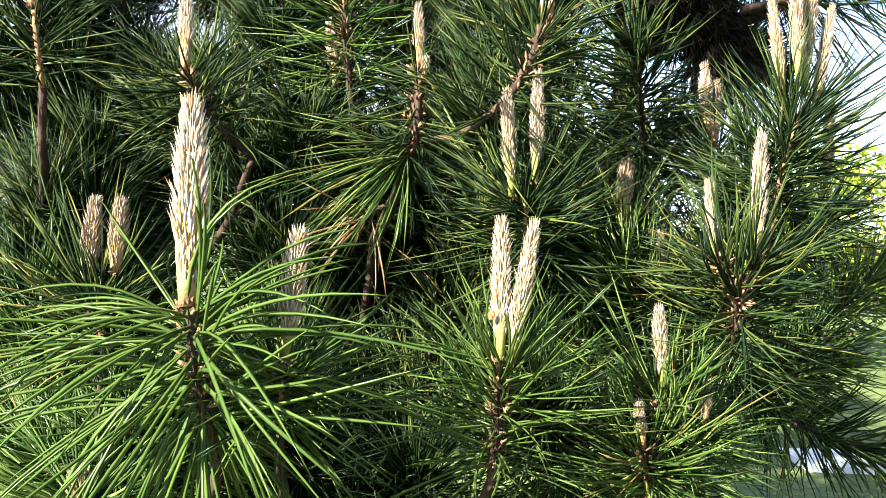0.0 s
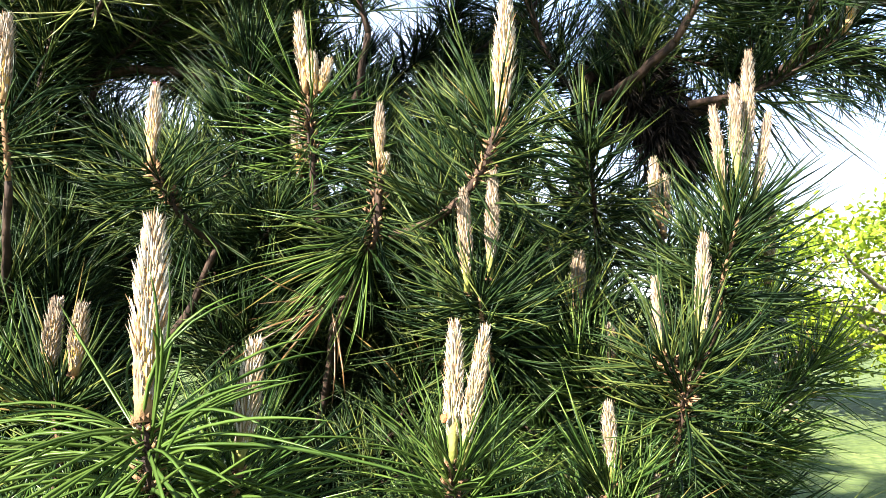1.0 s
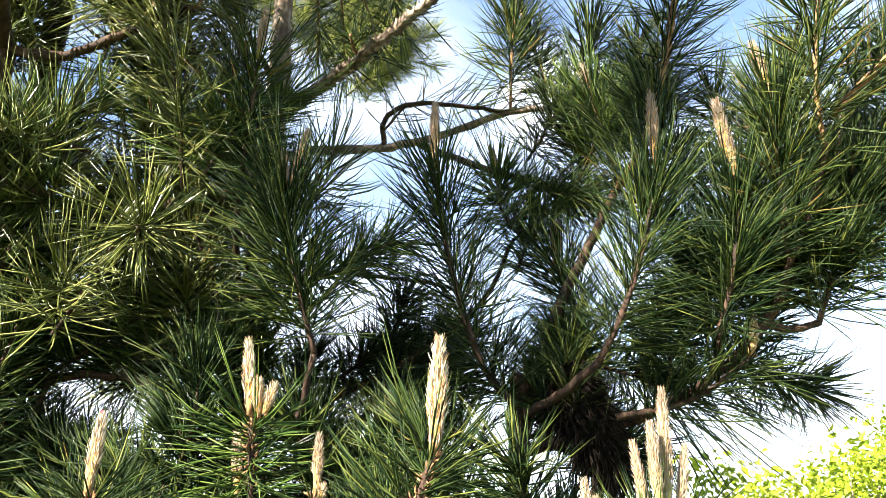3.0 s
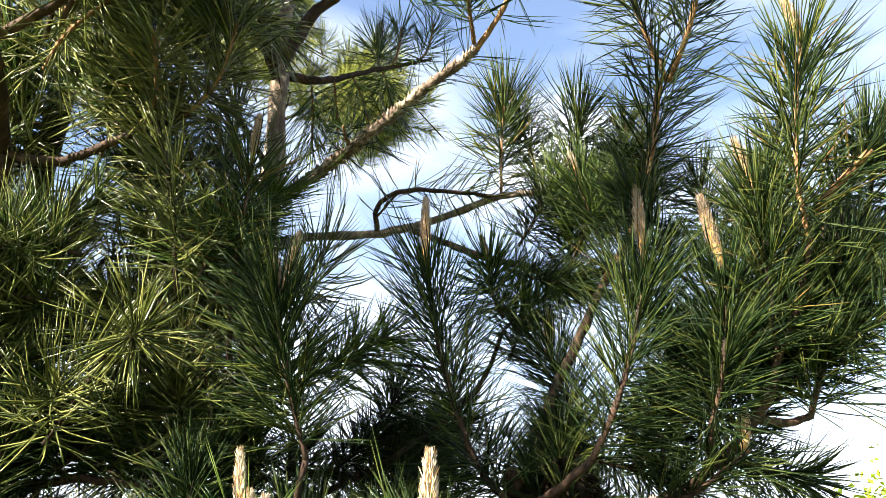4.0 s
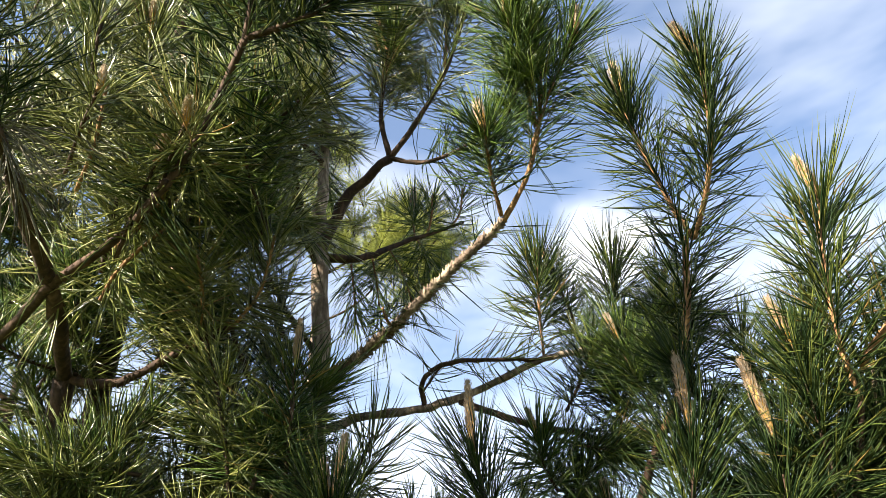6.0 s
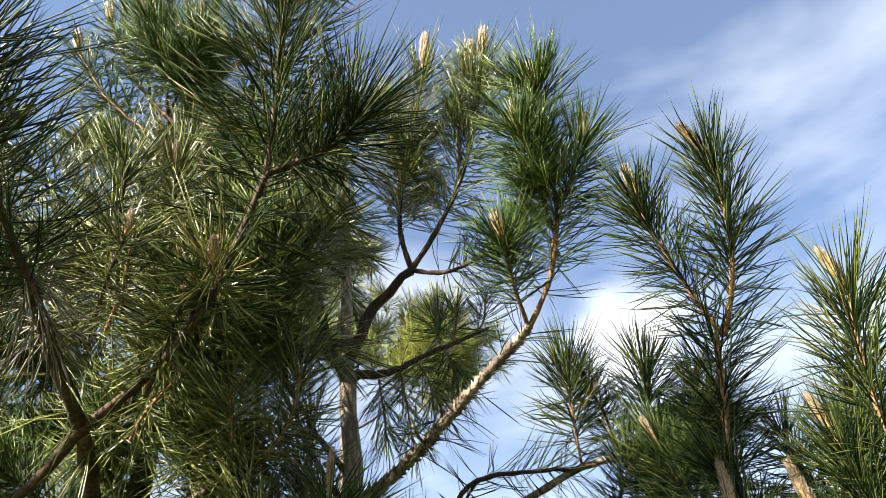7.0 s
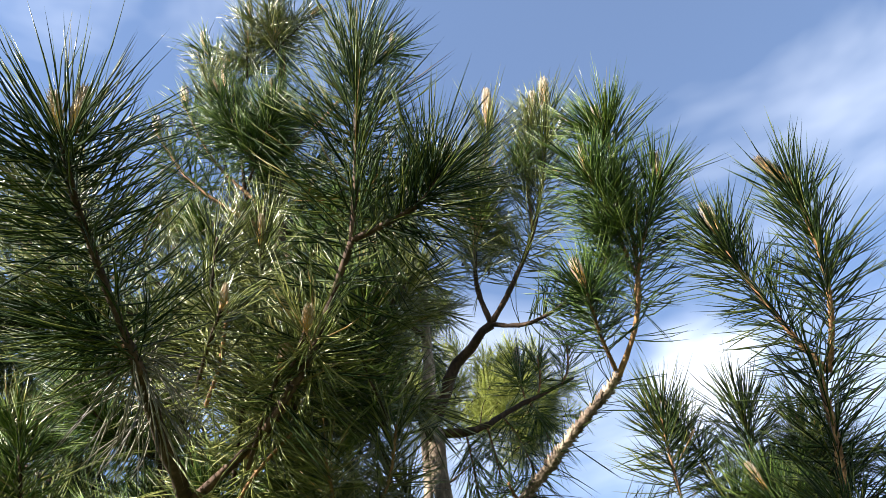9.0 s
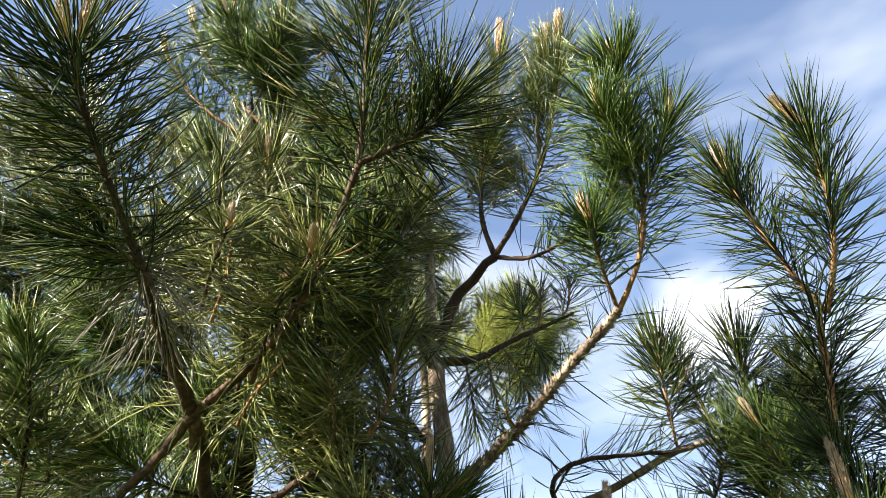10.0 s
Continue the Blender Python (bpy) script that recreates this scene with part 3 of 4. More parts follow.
shoot(main_pine, [(0.294, 1.36, 1.242), (0.299, 1.33, 1.346)],
      [((0.3, 1.33, 1.35), (0.301, 1.318, 1.445), 0.015, False, False)], n=200, length=0.16, open0=85, open1=45)
reach(right_pine, (0.341, 1.25, 1.199))
shoot(right_pine, [(0.341, 1.25, 1.199), (0.338, 1.24, 1.243)],
      [((0.337, 1.24, 1.246), (0.332, 1.23, 1.327), 0.011, False, False)], n=160, length=0.15, open0=85, open1=45)
reach(main_pine, (0.143, 1.22, 1.272))
shoot(main_pine, [(0.143, 1.22, 1.272), (0.127, 1.19, 1.326), (0.121, 1.18, 1.373)],
      [((0.101, 1.17, 1.377), (0.094, 1.172, 1.536), 0.0125, False, True), ((0.136, 1.175, 1.399), (0.141, 1.182, 1.564), 0.0125, False, True)], n=260, length=0.165, start=0.1, open0=95, open1=52, droop=0.06)
shoot(main_pine, [(-0.02, 1.27, 1.469), (0.053, 1.25, 1.496), (0.113, 1.22, 1.552), (0.153, 1.206, 1.646)],
      [((0.156, 1.206, 1.646), (0.162, 1.2, 1.845), 0.0190, True, False)], n=240, length=0.19, r=0.008, start=0.3, open0=95, open1=55, droop=0.1, wood=BARK)
reach(main_pine, (-0.118, 1.34, 1.309))
shoot(main_pine, [(-0.118, 1.34, 1.309), (-0.082, 1.3, 1.376), (-0.053, 1.28, 1.451), (-0.042, 1.27, 1.487), (-0.038, 1.265, 1.585)],
      [((-0.038, 1.265, 1.589), (-0.039, 1.264, 1.687), 0.0105, False, False), ((-0.033, 1.265, 1.569), (-0.027, 1.26, 1.602), 0.0090, True, False)], n=130, length=0.16, r=0.009, start=0.35, open0=125, open1=85, droop=0.15, wood=BARK)
reach(main_pine, (-0.152, 1.42, 1.477))
shoot(main_pine, [(-0.152, 1.42, 1.477), (-0.165, 1.4, 1.593), (-0.173, 1.38, 1.725)],
      [((-0.179, 1.38, 1.733), (-0.194, 1.38, 1.881), 0.0135, True, False), ((-0.162, 1.37, 1.731), (-0.166, 1.36, 1.8), 0.0125, True, False), ((-0.15, 1.37, 1.736), (-0.136, 1.36, 1.79), 0.0120, True, False), ((-0.193, 1.42, 1.59), (-0.205, 1.42, 1.709), 0.0120, True, False)], n=200, length=0.17, r=0.009, sunny=True, start=0.45, open0=100, open1=65, droop=0.05, wood=BARK)
reach(left_pine, (-0.324, 1.36, 1.458))
shoot(left_pine, [(-0.324, 1.36, 1.458), (-0.373, 1.31, 1.507), (-0.408, 1.27, 1.579)],
      [((-0.408, 1.262, 1.583), (-0.407, 1.27, 1.715), 0.0130, True, False)], n=170, length=0.165, r=0.008, start=0.3, open0=95, open1=62, wood=BARK)
reach(left_pine, (-0.628, 1.25, 1.552))
shoot(left_pine, [(-0.628, 1.25, 1.552), (-0.625, 1.22, 1.665)],
      [((-0.626, 1.22, 1.67), (-0.626, 1.22, 1.809), 0.016, False, False)], n=80, length=0.165, open0=85, open1=45)

# The forks of the bushy pine.
limb(right_pine, [(0.40, 1.73, 1.72), (0.58, 1.66, 1.76), (0.8, 1.56, 1.86), (0.92, 1.5, 1.98)], 0.016, 0.011)
limb(right_pine, [(0.80, 1.56, 1.86), (0.81, 1.52, 1.9), (0.797, 1.48, 1.938)], 0.010, 0.008, spurs=10)
limb(right_pine, [(0.92, 1.5, 1.98), (0.95, 1.47, 2.03), (0.964, 1.44, 2.101)], 0.011, 0.008, spurs=10)
limb(right_pine, [(0.92, 1.5, 1.98), (0.99, 1.5, 1.97), (1.051, 1.5, 1.99)], 0.010, 0.008, spurs=10)
limb(right_pine, [(0.964, 1.44, 2.101), (1.02, 1.41, 2.22), (1.051, 1.36, 2.352)], 0.009, 0.008, spurs=20)
limb(right_pine, [(0.40, 1.72, 1.8), (0.47, 1.62, 1.83), (0.54, 1.52, 1.89)], 0.012, 0.009, spurs=20)

# Middle height: long bottle-brush shoots against the sky.
reach(main_pine, (-0.073, 1.45, 1.874))
shoot(main_pine, [(-0.073, 1.45, 1.874), (-0.118, 1.43, 2.029), (-0.16, 1.42, 2.206)],
      [((-0.161, 1.42, 2.214), (-0.169, 1.42, 2.315), 0.015, False, False), ((-0.144, 1.42, 2.231), (-0.118, 1.424, 2.375), 0.014, False, False)], n=560, pack=0.8, length=0.205, r=0.007, start=0.05, open0=75, open1=32, wood=BARK)
shoot(right_pine, [(0.379, 1.68, 1.815), (0.296, 1.65, 1.913), (0.224, 1.6, 2.116), (0.177, 1.58, 2.364)],
      [((0.177, 1.58, 2.369), (0.177, 1.575, 2.557), 0.0155, False, False)], n=620, pack=0.85, width=0.0031, length=0.215, r=0.009, start=0.08, open0=74, open1=35, wood=BARK)
reach(right_pine, (0.618, 1.85, 1.99))
shoot(right_pine, [(0.618, 1.85, 1.99), (0.531, 1.82, 2.226)],
      [((0.531, 1.82, 2.236), (0.535, 1.82, 2.348), 0.018, False, False)], n=380, pack=0.8, length=0.198, open0=75, open1=32, wood=BARK)
shoot(right_pine, [(0.54, 1.52, 1.89), (0.585, 1.48, 1.982), (0.641, 1.45, 2.146), (0.68, 1.43, 2.314)],
      [((0.68, 1.43, 2.319), (0.683, 1.43, 2.53), 0.017, False, False)], n=460, pack=0.8, length=0.210, r=0.008, start=0.05, open0=75, open1=32, wood=BARK)
shoot(right_pine, [(0.797, 1.48, 1.938), (0.829, 1.42, 2.089), (0.852, 1.4, 2.276)],
      [((0.852, 1.4, 2.281), (0.82, 1.387, 2.488), 0.018, False, False)], n=560, pack=0.75, length=0.204, r=0.007, open0=78, open1=28, wood=BARK)
shoot(right_pine, [(0.964, 1.44, 2.101), (0.958, 1.4, 2.278), (0.945, 1.36, 2.468)],
      [((0.948, 1.36, 2.476), (0.908, 1.344, 2.625), 0.016, False, False)], n=560, pack=0.75, length=0.204, r=0.007, open0=78, open1=28, wood=BARK)
shoot(right_pine, [(1.051, 1.5, 1.99), (1.094, 1.46, 2.128), (1.126, 1.42, 2.282)],
      [((1.115, 1.42, 2.296), (1.145, 1.42, 2.451), 0.014, False, False), ((1.151, 1.42, 2.324), (1.189, 1.42, 2.469), 0.014, False, False)], n=399, pack=0.8, length=0.204, r=0.007, open0=78, open1=30, wood=BARK)
shoot(right_pine, [(0.594, 1.6, 1.781), (0.751, 1.56, 1.815), (0.884, 1.51, 1.903)],
      [((0.884, 1.505, 1.907), (0.890, 1.495, 2.0), 0.016, True, False)], n=300, pack=0.9, length=0.216, r=0.008, start=0.2, open0=75, open1=68, wood=BARK)
shoot(main_pine, [(0.741, 1.85, 2.486), (0.692, 1.8, 2.585), (0.641, 1.76, 2.73)],
      [((0.641, 1.76, 2.736), (0.615, 1.75, 2.822), 0.0150, True, False)], n=315, pack=0.8, length=0.198, sunny=True, open0=80, open1=30, wood=BARK)

# The limbs of the main pine, from its trunk outwards.
limb(main_pine, [(-0.378, 2.09, 2.577), (-0.181, 2.07, 2.669), (0.049, 2.05, 2.682), (0.206, 2.03, 2.717), (0.45, 2, 2.807), (0.598, 1.98, 2.823)], 0.016, 0.010, LIMB_BARK, spurs=160)
limb(main_pine, [(0.049, 2.05, 2.686), (0.053, 2, 2.759), (0.135, 1.97, 2.798), (0.281, 1.97, 2.801), (0.441, 2, 2.807)], 0.009, 0.006, spurs=60)
limb(main_pine, [(0.168, 2.04, 2.693), (0.37, 1.95, 2.569), (0.529, 1.9, 2.506), (0.634, 1.85, 2.422)], 0.012, 0.008, spurs=80)
shoot(main_pine, [(0.45, 2, 2.803), (0.455, 1.98, 2.99), (0.471, 1.97, 3.167)],
      [((0.471, 1.97, 3.167), (0.476, 1.97, 3.226), 0.008, False, False)], n=297, pack=0.65, width=0.0037, length=0.212, open0=80, open1=30)
limb(main_pine, [(-0.283, 2.1, 2.809), (-0.078, 1.9, 2.864), (0.124, 1.8, 3.006), (0.347, 1.73, 3.185)], 0.0175, 0.012, LIMB_BARK, spurs=900, spur=0.014)
shoot(main_pine, [(0.342, 1.73, 3.173), (0.437, 1.66, 3.325), (0.495, 1.58, 3.541), (0.501, 1.42, 3.896), (0.492, 1.38, 3.954)],
      [((0.488, 1.38, 3.955), (0.49, 1.35, 4.064), 0.0221, True, False)], n=558, pack=0.65, width=0.0037, length=0.218, r=0.009, start=0.15, open0=75, open1=38, sunny=True)
shoot(main_pine, [(0.337, 1.72, 3.189), (0.308, 1.62, 3.277), (0.288, 1.48, 3.351)],
      [((0.286, 1.48, 3.356), (0.273, 1.45, 3.437), 0.0221, True, False)], n=297, pack=0.65, width=0.0037, length=0.198, r=0.007, start=0.2, open0=75, open1=38, sunny=True)
shoot(main_pine, [(0.448, 1.62, 3.385), (0.528, 1.52, 3.554), (0.609, 1.42, 3.69)],
      [((0.614, 1.42, 3.697), (0.628, 1.39, 3.791), 0.0208, True, False)], sunny=True, n=252, pack=0.65, width=0.0037, length=0.218, start=0.1, open0=75, open1=30)
shoot(main_pine, [(0.475, 1.55, 3.571), (0.43, 1.46, 3.687), (0.391, 1.38, 3.77)],
      [((0.392, 1.38, 3.776), (0.399, 1.35, 3.872), 0.0182, True, False)], n=234, pack=0.65, width=0.0037, length=0.205, start=0.1, open0=75, open1=38, sunny=True)
limb(main_pine, [(-0.316, 2.07, 3.319), (-0.216, 2.03, 3.532), (-0.036, 1.97, 3.677)], 0.024, 0.018)
shoot(main_pine, [(-0.036, 1.97, 3.677), (-0.062, 1.9, 3.845), (-0.016, 1.78, 4.07), (0.11, 1.62, 4.458)],
      [((0.112, 1.62, 4.47), (0.133, 1.57, 4.66), 0.0260, True, False)], needle=NEEDLE_LIT, n=510, pack=0.65, width=0.0037, length=0.225, r=0.012, r1=0.006, start=0.25, open0=75, open1=30, wood=BARK)
shoot(main_pine, [(-0.036, 1.97, 3.677), (0.081, 1.9, 3.808), (0.198, 1.82, 3.984), (0.297, 1.72, 4.23), (0.358, 1.64, 4.484)],
      [((0.36, 1.64, 4.496), (0.39, 1.6, 4.694), 0.0260, True, False), ((0.301, 1.64, 4.483), (0.33, 1.62, 4.641), 0.0221, True, False)], n=558, pack=0.65, width=0.0037, length=0.225, r=0.012, r1=0.006, start=0.22, open0=75, open1=38, needle=NEEDLE_LIT, wood=BARK)
shoot(main_pine, [(-0.036, 1.97, 3.677), (0.091, 1.92, 3.606), (0.225, 1.86, 3.606), (0.343, 1.8, 3.65)],
      [], n=198, pack=0.65, width=0.0037, length=0.198, r=0.01, r1=0.005, start=0.22, open0=75, open1=30, wood=BARK)
limb(main_pine, [(-0.317, 2.07, 3.307), (-0.165, 2.1, 3.311), (-0.013, 2.2, 3.435), (0.243, 2.3, 3.594)], 0.018, 0.006)
shoot(main_pine, [(0.035, 2.45, 3.642), (0.025, 2.48, 3.792)],
      [((0.024, 2.48, 3.799), (0.038, 2.5, 3.943), 0.02, False, False)], n=150, sunny=True, pack=0.65, width=0.0037, length=0.212, open0=80, open1=30)
limb(main_pine, [(-0.316, 2.07, 3.319), (-0.38, 1.95, 3.388), (-0.458, 1.85, 3.458)], 0.025, 0.016)

# The high shoots on the right.
limb(right_pine, [(0.41, 1.75, 1.75), (0.5, 1.75, 2.05), (0.6, 1.74, 2.25), (0.673, 1.72, 2.396)], 0.016, 0.012)
shoot(right_pine, [(0.673, 1.72, 2.396), (0.752, 1.66, 2.533), (0.799, 1.58, 2.735), (0.831, 1.53, 2.939)],
      [], n=378, pack=0.65, width=0.0037, length=0.225, r=0.012, r1=0.01, start=0.0, open0=80, open1=60)
shoot(right_pine, [(0.849, 1.52, 2.923), (0.798, 1.49, 3.038), (0.74, 1.45, 3.231), (0.706, 1.41, 3.379)],
      [((0.708, 1.41, 3.386), (0.704, 1.4, 3.517), 0.0221, True, False)], n=378, pack=0.65, width=0.0037, length=0.205, r=0.009, r1=0.006, start=0.05, open0=70, open1=30)
shoot(right_pine, [(0.849, 1.52, 2.923), (0.883, 1.42, 3.021), (0.905, 1.33, 3.165), (0.896, 1.24, 3.352)],
      [((0.897, 1.24, 3.362), (0.832, 1.2, 3.458), 0.02, False, False)], n=432, pack=0.65, width=0.0037, length=0.205, r=0.009, r1=0.006, start=0.05, open0=70, open1=30)
shoot(right_pine, [(1.051, 1.36, 2.352), (1.018, 1.3, 2.468), (1.026, 1.26, 2.642), (1.055, 1.22, 2.821)],
      [((1.061, 1.22, 2.829), (1.026, 1.2, 2.939), 0.0160, True, False)], n=387, pack=0.65, width=0.0037, length=0.218, r=0.007, open0=75, open1=30)
shoot(right_pine, [(1.07, 1.35, 2.433), (1.113, 1.3, 2.479), (1.16, 1.22, 2.527)],
      [], n=54, pack=0.65, width=0.0037, length=0.198, r=0.01)
shoot(main_pine, [(0.683, 2.05, 2.889), (0.716, 2, 3.014), (0.731, 1.98, 3.125)],
      [], n=270, pack=0.65, width=0.0037, length=0.212, open0=75, open1=30)

# The near shoots on the left, dark against the sky.
limb(left_pine, [(-0.865, 1.75, 2.077), (-0.874, 1.62, 2.323), (-0.834, 1.48, 2.581)], 0.03, 0.026)
limb(left_pine, [(-0.834, 1.48, 2.581), (-0.76, 1.17, 2.675), (-0.743, 0.95, 2.746), (-0.688, 0.74, 2.75)], 0.02, 0.014)
limb(left_pine, [(-0.834, 1.48, 2.581), (-0.685, 1.45, 2.552), (-0.508, 1.42, 2.625), (-0.398, 1.4, 2.666)], 0.012, 0.008, BARK, spurs=220, spur=0.008)
limb(left_pine, [(-0.754, 1.17, 2.667), (-0.583, 1.12, 2.77), (-0.464, 1, 2.81)], 0.012, 0.008, BARK, spurs=180, spur=0.007)
limb(left_pine, [(-0.754, 1.17, 2.667), (-0.905, 1.3, 2.628), (-1.037, 1.4, 2.601)], 0.014, 0.011, spurs=90)
shoot(left_pine, [(-0.673, 0.76, 2.719), (-0.684, 0.72, 2.752), (-0.706, 0.58, 2.86), (-0.699, 0.44, 2.928), (-0.675, 0.35, 2.957)],
      [((-0.681, 0.35, 2.967), (-0.684, 0.305, 3.022), 0.0150, True, False), ((-0.663, 0.36, 2.972), (-0.641, 0.325, 3.055), 0.016, False, False)], n=560, pack=0.72, width=0.0033, curl=0.24, length=0.235, r=0.01, r1=0.006, start=0.12, open0=84, open1=54, droop=0.0, wood=BARK)
shoot(left_pine, [(-0.684, 0.72, 2.752), (-0.737, 0.72, 2.785), (-0.777, 0.7, 2.8)],
      [], n=135, pack=0.65, width=0.0037, length=0.198, r=0.006, open0=75, open1=40)
shoot(main_pine, [(-0.535, 1.05, 2.741), (-0.436, 1, 2.85), (-0.358, 0.945, 2.985), (-0.282, 0.86, 3.086)],
      [], wood=BARK, n=144, pack=0.65, width=0.0037, length=0.212, r=0.01, r1=0.008, start=0.0, open0=100, open1=70, droop=0.2)
shoot(main_pine, [(-0.282, 0.86, 3.086), (-0.256, 0.8, 3.236), (-0.236, 0.74, 3.43), (-0.223, 0.7, 3.696)],
      [], n=620, pack=0.72, width=0.0033, curl=0.24, length=0.245, r=0.0085, r1=0.006, start=0.0, open0=82, open1=36, droop=0.0, wood=BARK)
shoot(main_pine, [(-0.282, 0.86, 3.086), (-0.182, 0.84, 3.105), (-0.095, 0.82, 3.137), (-0.052, 0.8, 3.215)],
      [], n=420, pack=0.72, width=0.0033, curl=0.24, length=0.225, r=0.008, r1=0.006, start=0.1, open0=80, open1=40, droop=0.0, wood=BARK)
shoot(left_pine, [(-0.64, 1.2, 2.78), (-0.53, 1.12, 2.82), (-0.43, 1.03, 2.93)],
      [], n=110, pack=0.9, needle=NEEDLE_LIT, spread=24, curl=0.05, width=0.0036, length=0.2, start=0.1, open0=95, open1=45, droop=0.3)
shoot(left_pine, [(-0.70, 1.3, 2.70), (-0.62, 1.2, 2.72), (-0.5, 1.13, 2.78)],
      [], n=110, pack=0.9, needle=NEEDLE_LIT, spread=24, curl=0.05, width=0.0036, length=0.2, start=0.1, open0=95, open1=45, droop=0.3)
shoot(left_pine, [(-0.70, 1.08, 2.86), (-0.64, 1.0, 2.92), (-0.60, 0.92, 3.03)],
      [], n=110, pack=0.9, needle=NEEDLE_LIT, spread=24, curl=0.05, width=0.0036, length=0.2, start=0.1, open0=95, open1=45, droop=0.3)
reach(left_pine, (-0.43, 1.75, 2.188))
shoot(left_pine, [(-0.43, 1.75, 2.188), (-0.38, 1.66, 2.23), (-0.31, 1.60, 2.31)],
      [], n=110, pack=0.9, needle=NEEDLE_LIT, spread=24, curl=0.05, width=0.0036, length=0.2, start=0.1, open0=95, open1=45, droop=0.3)

# The leader and top whorl of the slender pine, and more shoots of the main crown.
shoot(left_pine, [(-0.790, 1.530, 4.932), (-0.820, 1.500, 5.426)],
      [((-0.822, 1.500, 5.456), (-0.854, 1.500, 5.817), 0.0170, True, False)], n=270, pack=0.65, width=0.0037, length=0.190, r=0.008, r1=0.005, start=0.1, open0=80, open1=38, sunny=True)
shoot(left_pine, [(-0.887, 1.540, 4.536), (-0.977, 1.480, 4.741), (-1.050, 1.450, 4.930)],
      [((-1.053, 1.450, 4.956), (-1.094, 1.450, 5.184), 0.0170, True, False)], n=270, pack=0.65, width=0.0037, length=0.190, r=0.008, r1=0.005, start=0.1, open0=80, open1=38, sunny=True)
shoot(left_pine, [(-0.827, 1.500, 4.311), (-0.888, 1.420, 4.381), (-0.925, 1.380, 4.478)],
      [((-0.927, 1.380, 4.499), (-0.941, 1.370, 4.606), 0.0221, True, False)], n=270, pack=0.65, width=0.0037, length=0.190, r=0.008, r1=0.005, start=0.1, open0=80, open1=38, sunny=True)
shoot(left_pine, [(-0.823, 1.540, 4.110), (-1.065, 1.500, 4.463), (-1.234, 1.450, 4.856)],
      [((-1.236, 1.450, 4.871), (-1.270, 1.450, 5.037), 0.0221, True, False)], n=270, pack=0.65, width=0.0037, length=0.190, r=0.008, r1=0.005, start=0.1, open0=80, open1=38, sunny=True)
shoot(left_pine, [(-0.828, 1.520, 3.991), (-1.111, 1.450, 4.267), (-1.293, 1.400, 4.590)],
      [((-1.296, 1.400, 4.603), (-1.329, 1.400, 4.742), 0.0221, True, False)], n=270, pack=0.65, width=0.0037, length=0.190, r=0.008, r1=0.005, start=0.1, open0=80, open1=38, sunny=True)
shoot(left_pine, [(-0.784, 1.520, 4.599), (-1.067, 1.500, 5.088), (-1.240, 1.480, 5.447)],
      [((-1.242, 1.480, 5.460), (-1.279, 1.480, 5.642), 0.0170, True, False)], n=270, pack=0.65, width=0.0037, length=0.190, r=0.008, r1=0.005, start=0.1, open0=80, open1=38, sunny=True)
shoot(left_pine, [(-0.751, 1.520, 4.426), (-0.550, 1.500, 4.662), (-0.380, 1.500, 4.977), (-0.260, 1.500, 5.059)],
      [((-0.260, 1.500, 5.074), (-0.255, 1.500, 5.220), 0.0170, True, False)], n=270, pack=0.65, width=0.0037, length=0.190, r=0.008, r1=0.005, start=0.1, open0=80, open1=38, sunny=True)
shoot(main_pine, [(-0.020, 1.780, 4.033), (-0.052, 1.720, 4.186), (-0.084, 1.680, 4.334)],
      [((-0.083, 1.680, 4.349), (-0.075, 1.660, 4.445), 0.0208, True, False)], needle=NEEDLE_LIT, n=270, pack=0.65, width=0.0037, length=0.202, r=0.007, r1=0.005, start=0.05, open0=80, open1=30)
shoot(main_pine, [(0.197, 1.820, 3.980), (0.225, 1.740, 4.234), (0.293, 1.660, 4.486)],
      [((0.295, 1.660, 4.498), (0.318, 1.640, 4.622), 0.0208, True, False)], needle=NEEDLE_LIT, n=270, pack=0.65, width=0.0037, length=0.202, r=0.007, r1=0.005, start=0.05, open0=80, open1=30)
shoot(main_pine, [(0.473, 1.600, 3.458), (0.452, 1.520, 3.627), (0.479, 1.460, 3.728)],
      [], sunny=True, n=270, pack=0.65, width=0.0037, length=0.202, r=0.007, r1=0.005, start=0.05, open0=80, open1=30)
shoot(left_pine, [(-0.398, 1.4, 2.666), (-0.33, 1.36, 2.74), (-0.29, 1.3, 2.86)], [], n=240, needle=NEEDLE_LIT, length=0.17, start=0.0, open0=85, open1=35)
shoot(left_pine, [(-0.5, 1.42, 2.62), (-0.46, 1.33, 2.68), (-0.45, 1.22, 2.76)], [], n=220, needle=NEEDLE_LIT, length=0.17, start=0.0, open0=90, open1=40, droop=0.2)
shoot(main_pine, [(-0.053, 1.28, 1.451), (-0.062, 1.272, 1.447), (-0.075, 1.262, 1.437)], [], n=60, length=0.21, r=0.004, sunny=True, open0=50, open1=12, droop=0.18, spread=14, wood=BARK)
shoot(main_pine, [(-0.09, 1.30, 1.37), (-0.11, 1.27, 1.36), (-0.13, 1.25, 1.34)], [], n=22, length=0.14, r=0.004, dead=True, open0=70, open1=30, droop=0.2, wood=BARK)
shoot(left_pine, [(-1.03, 1.72, 4.22), (-0.98, 1.63, 4.18), (-0.93, 1.55, 4.1)], [], n=150, length=0.18, r=0.005, dead=True, open0=80, open1=35, droop=0.2)


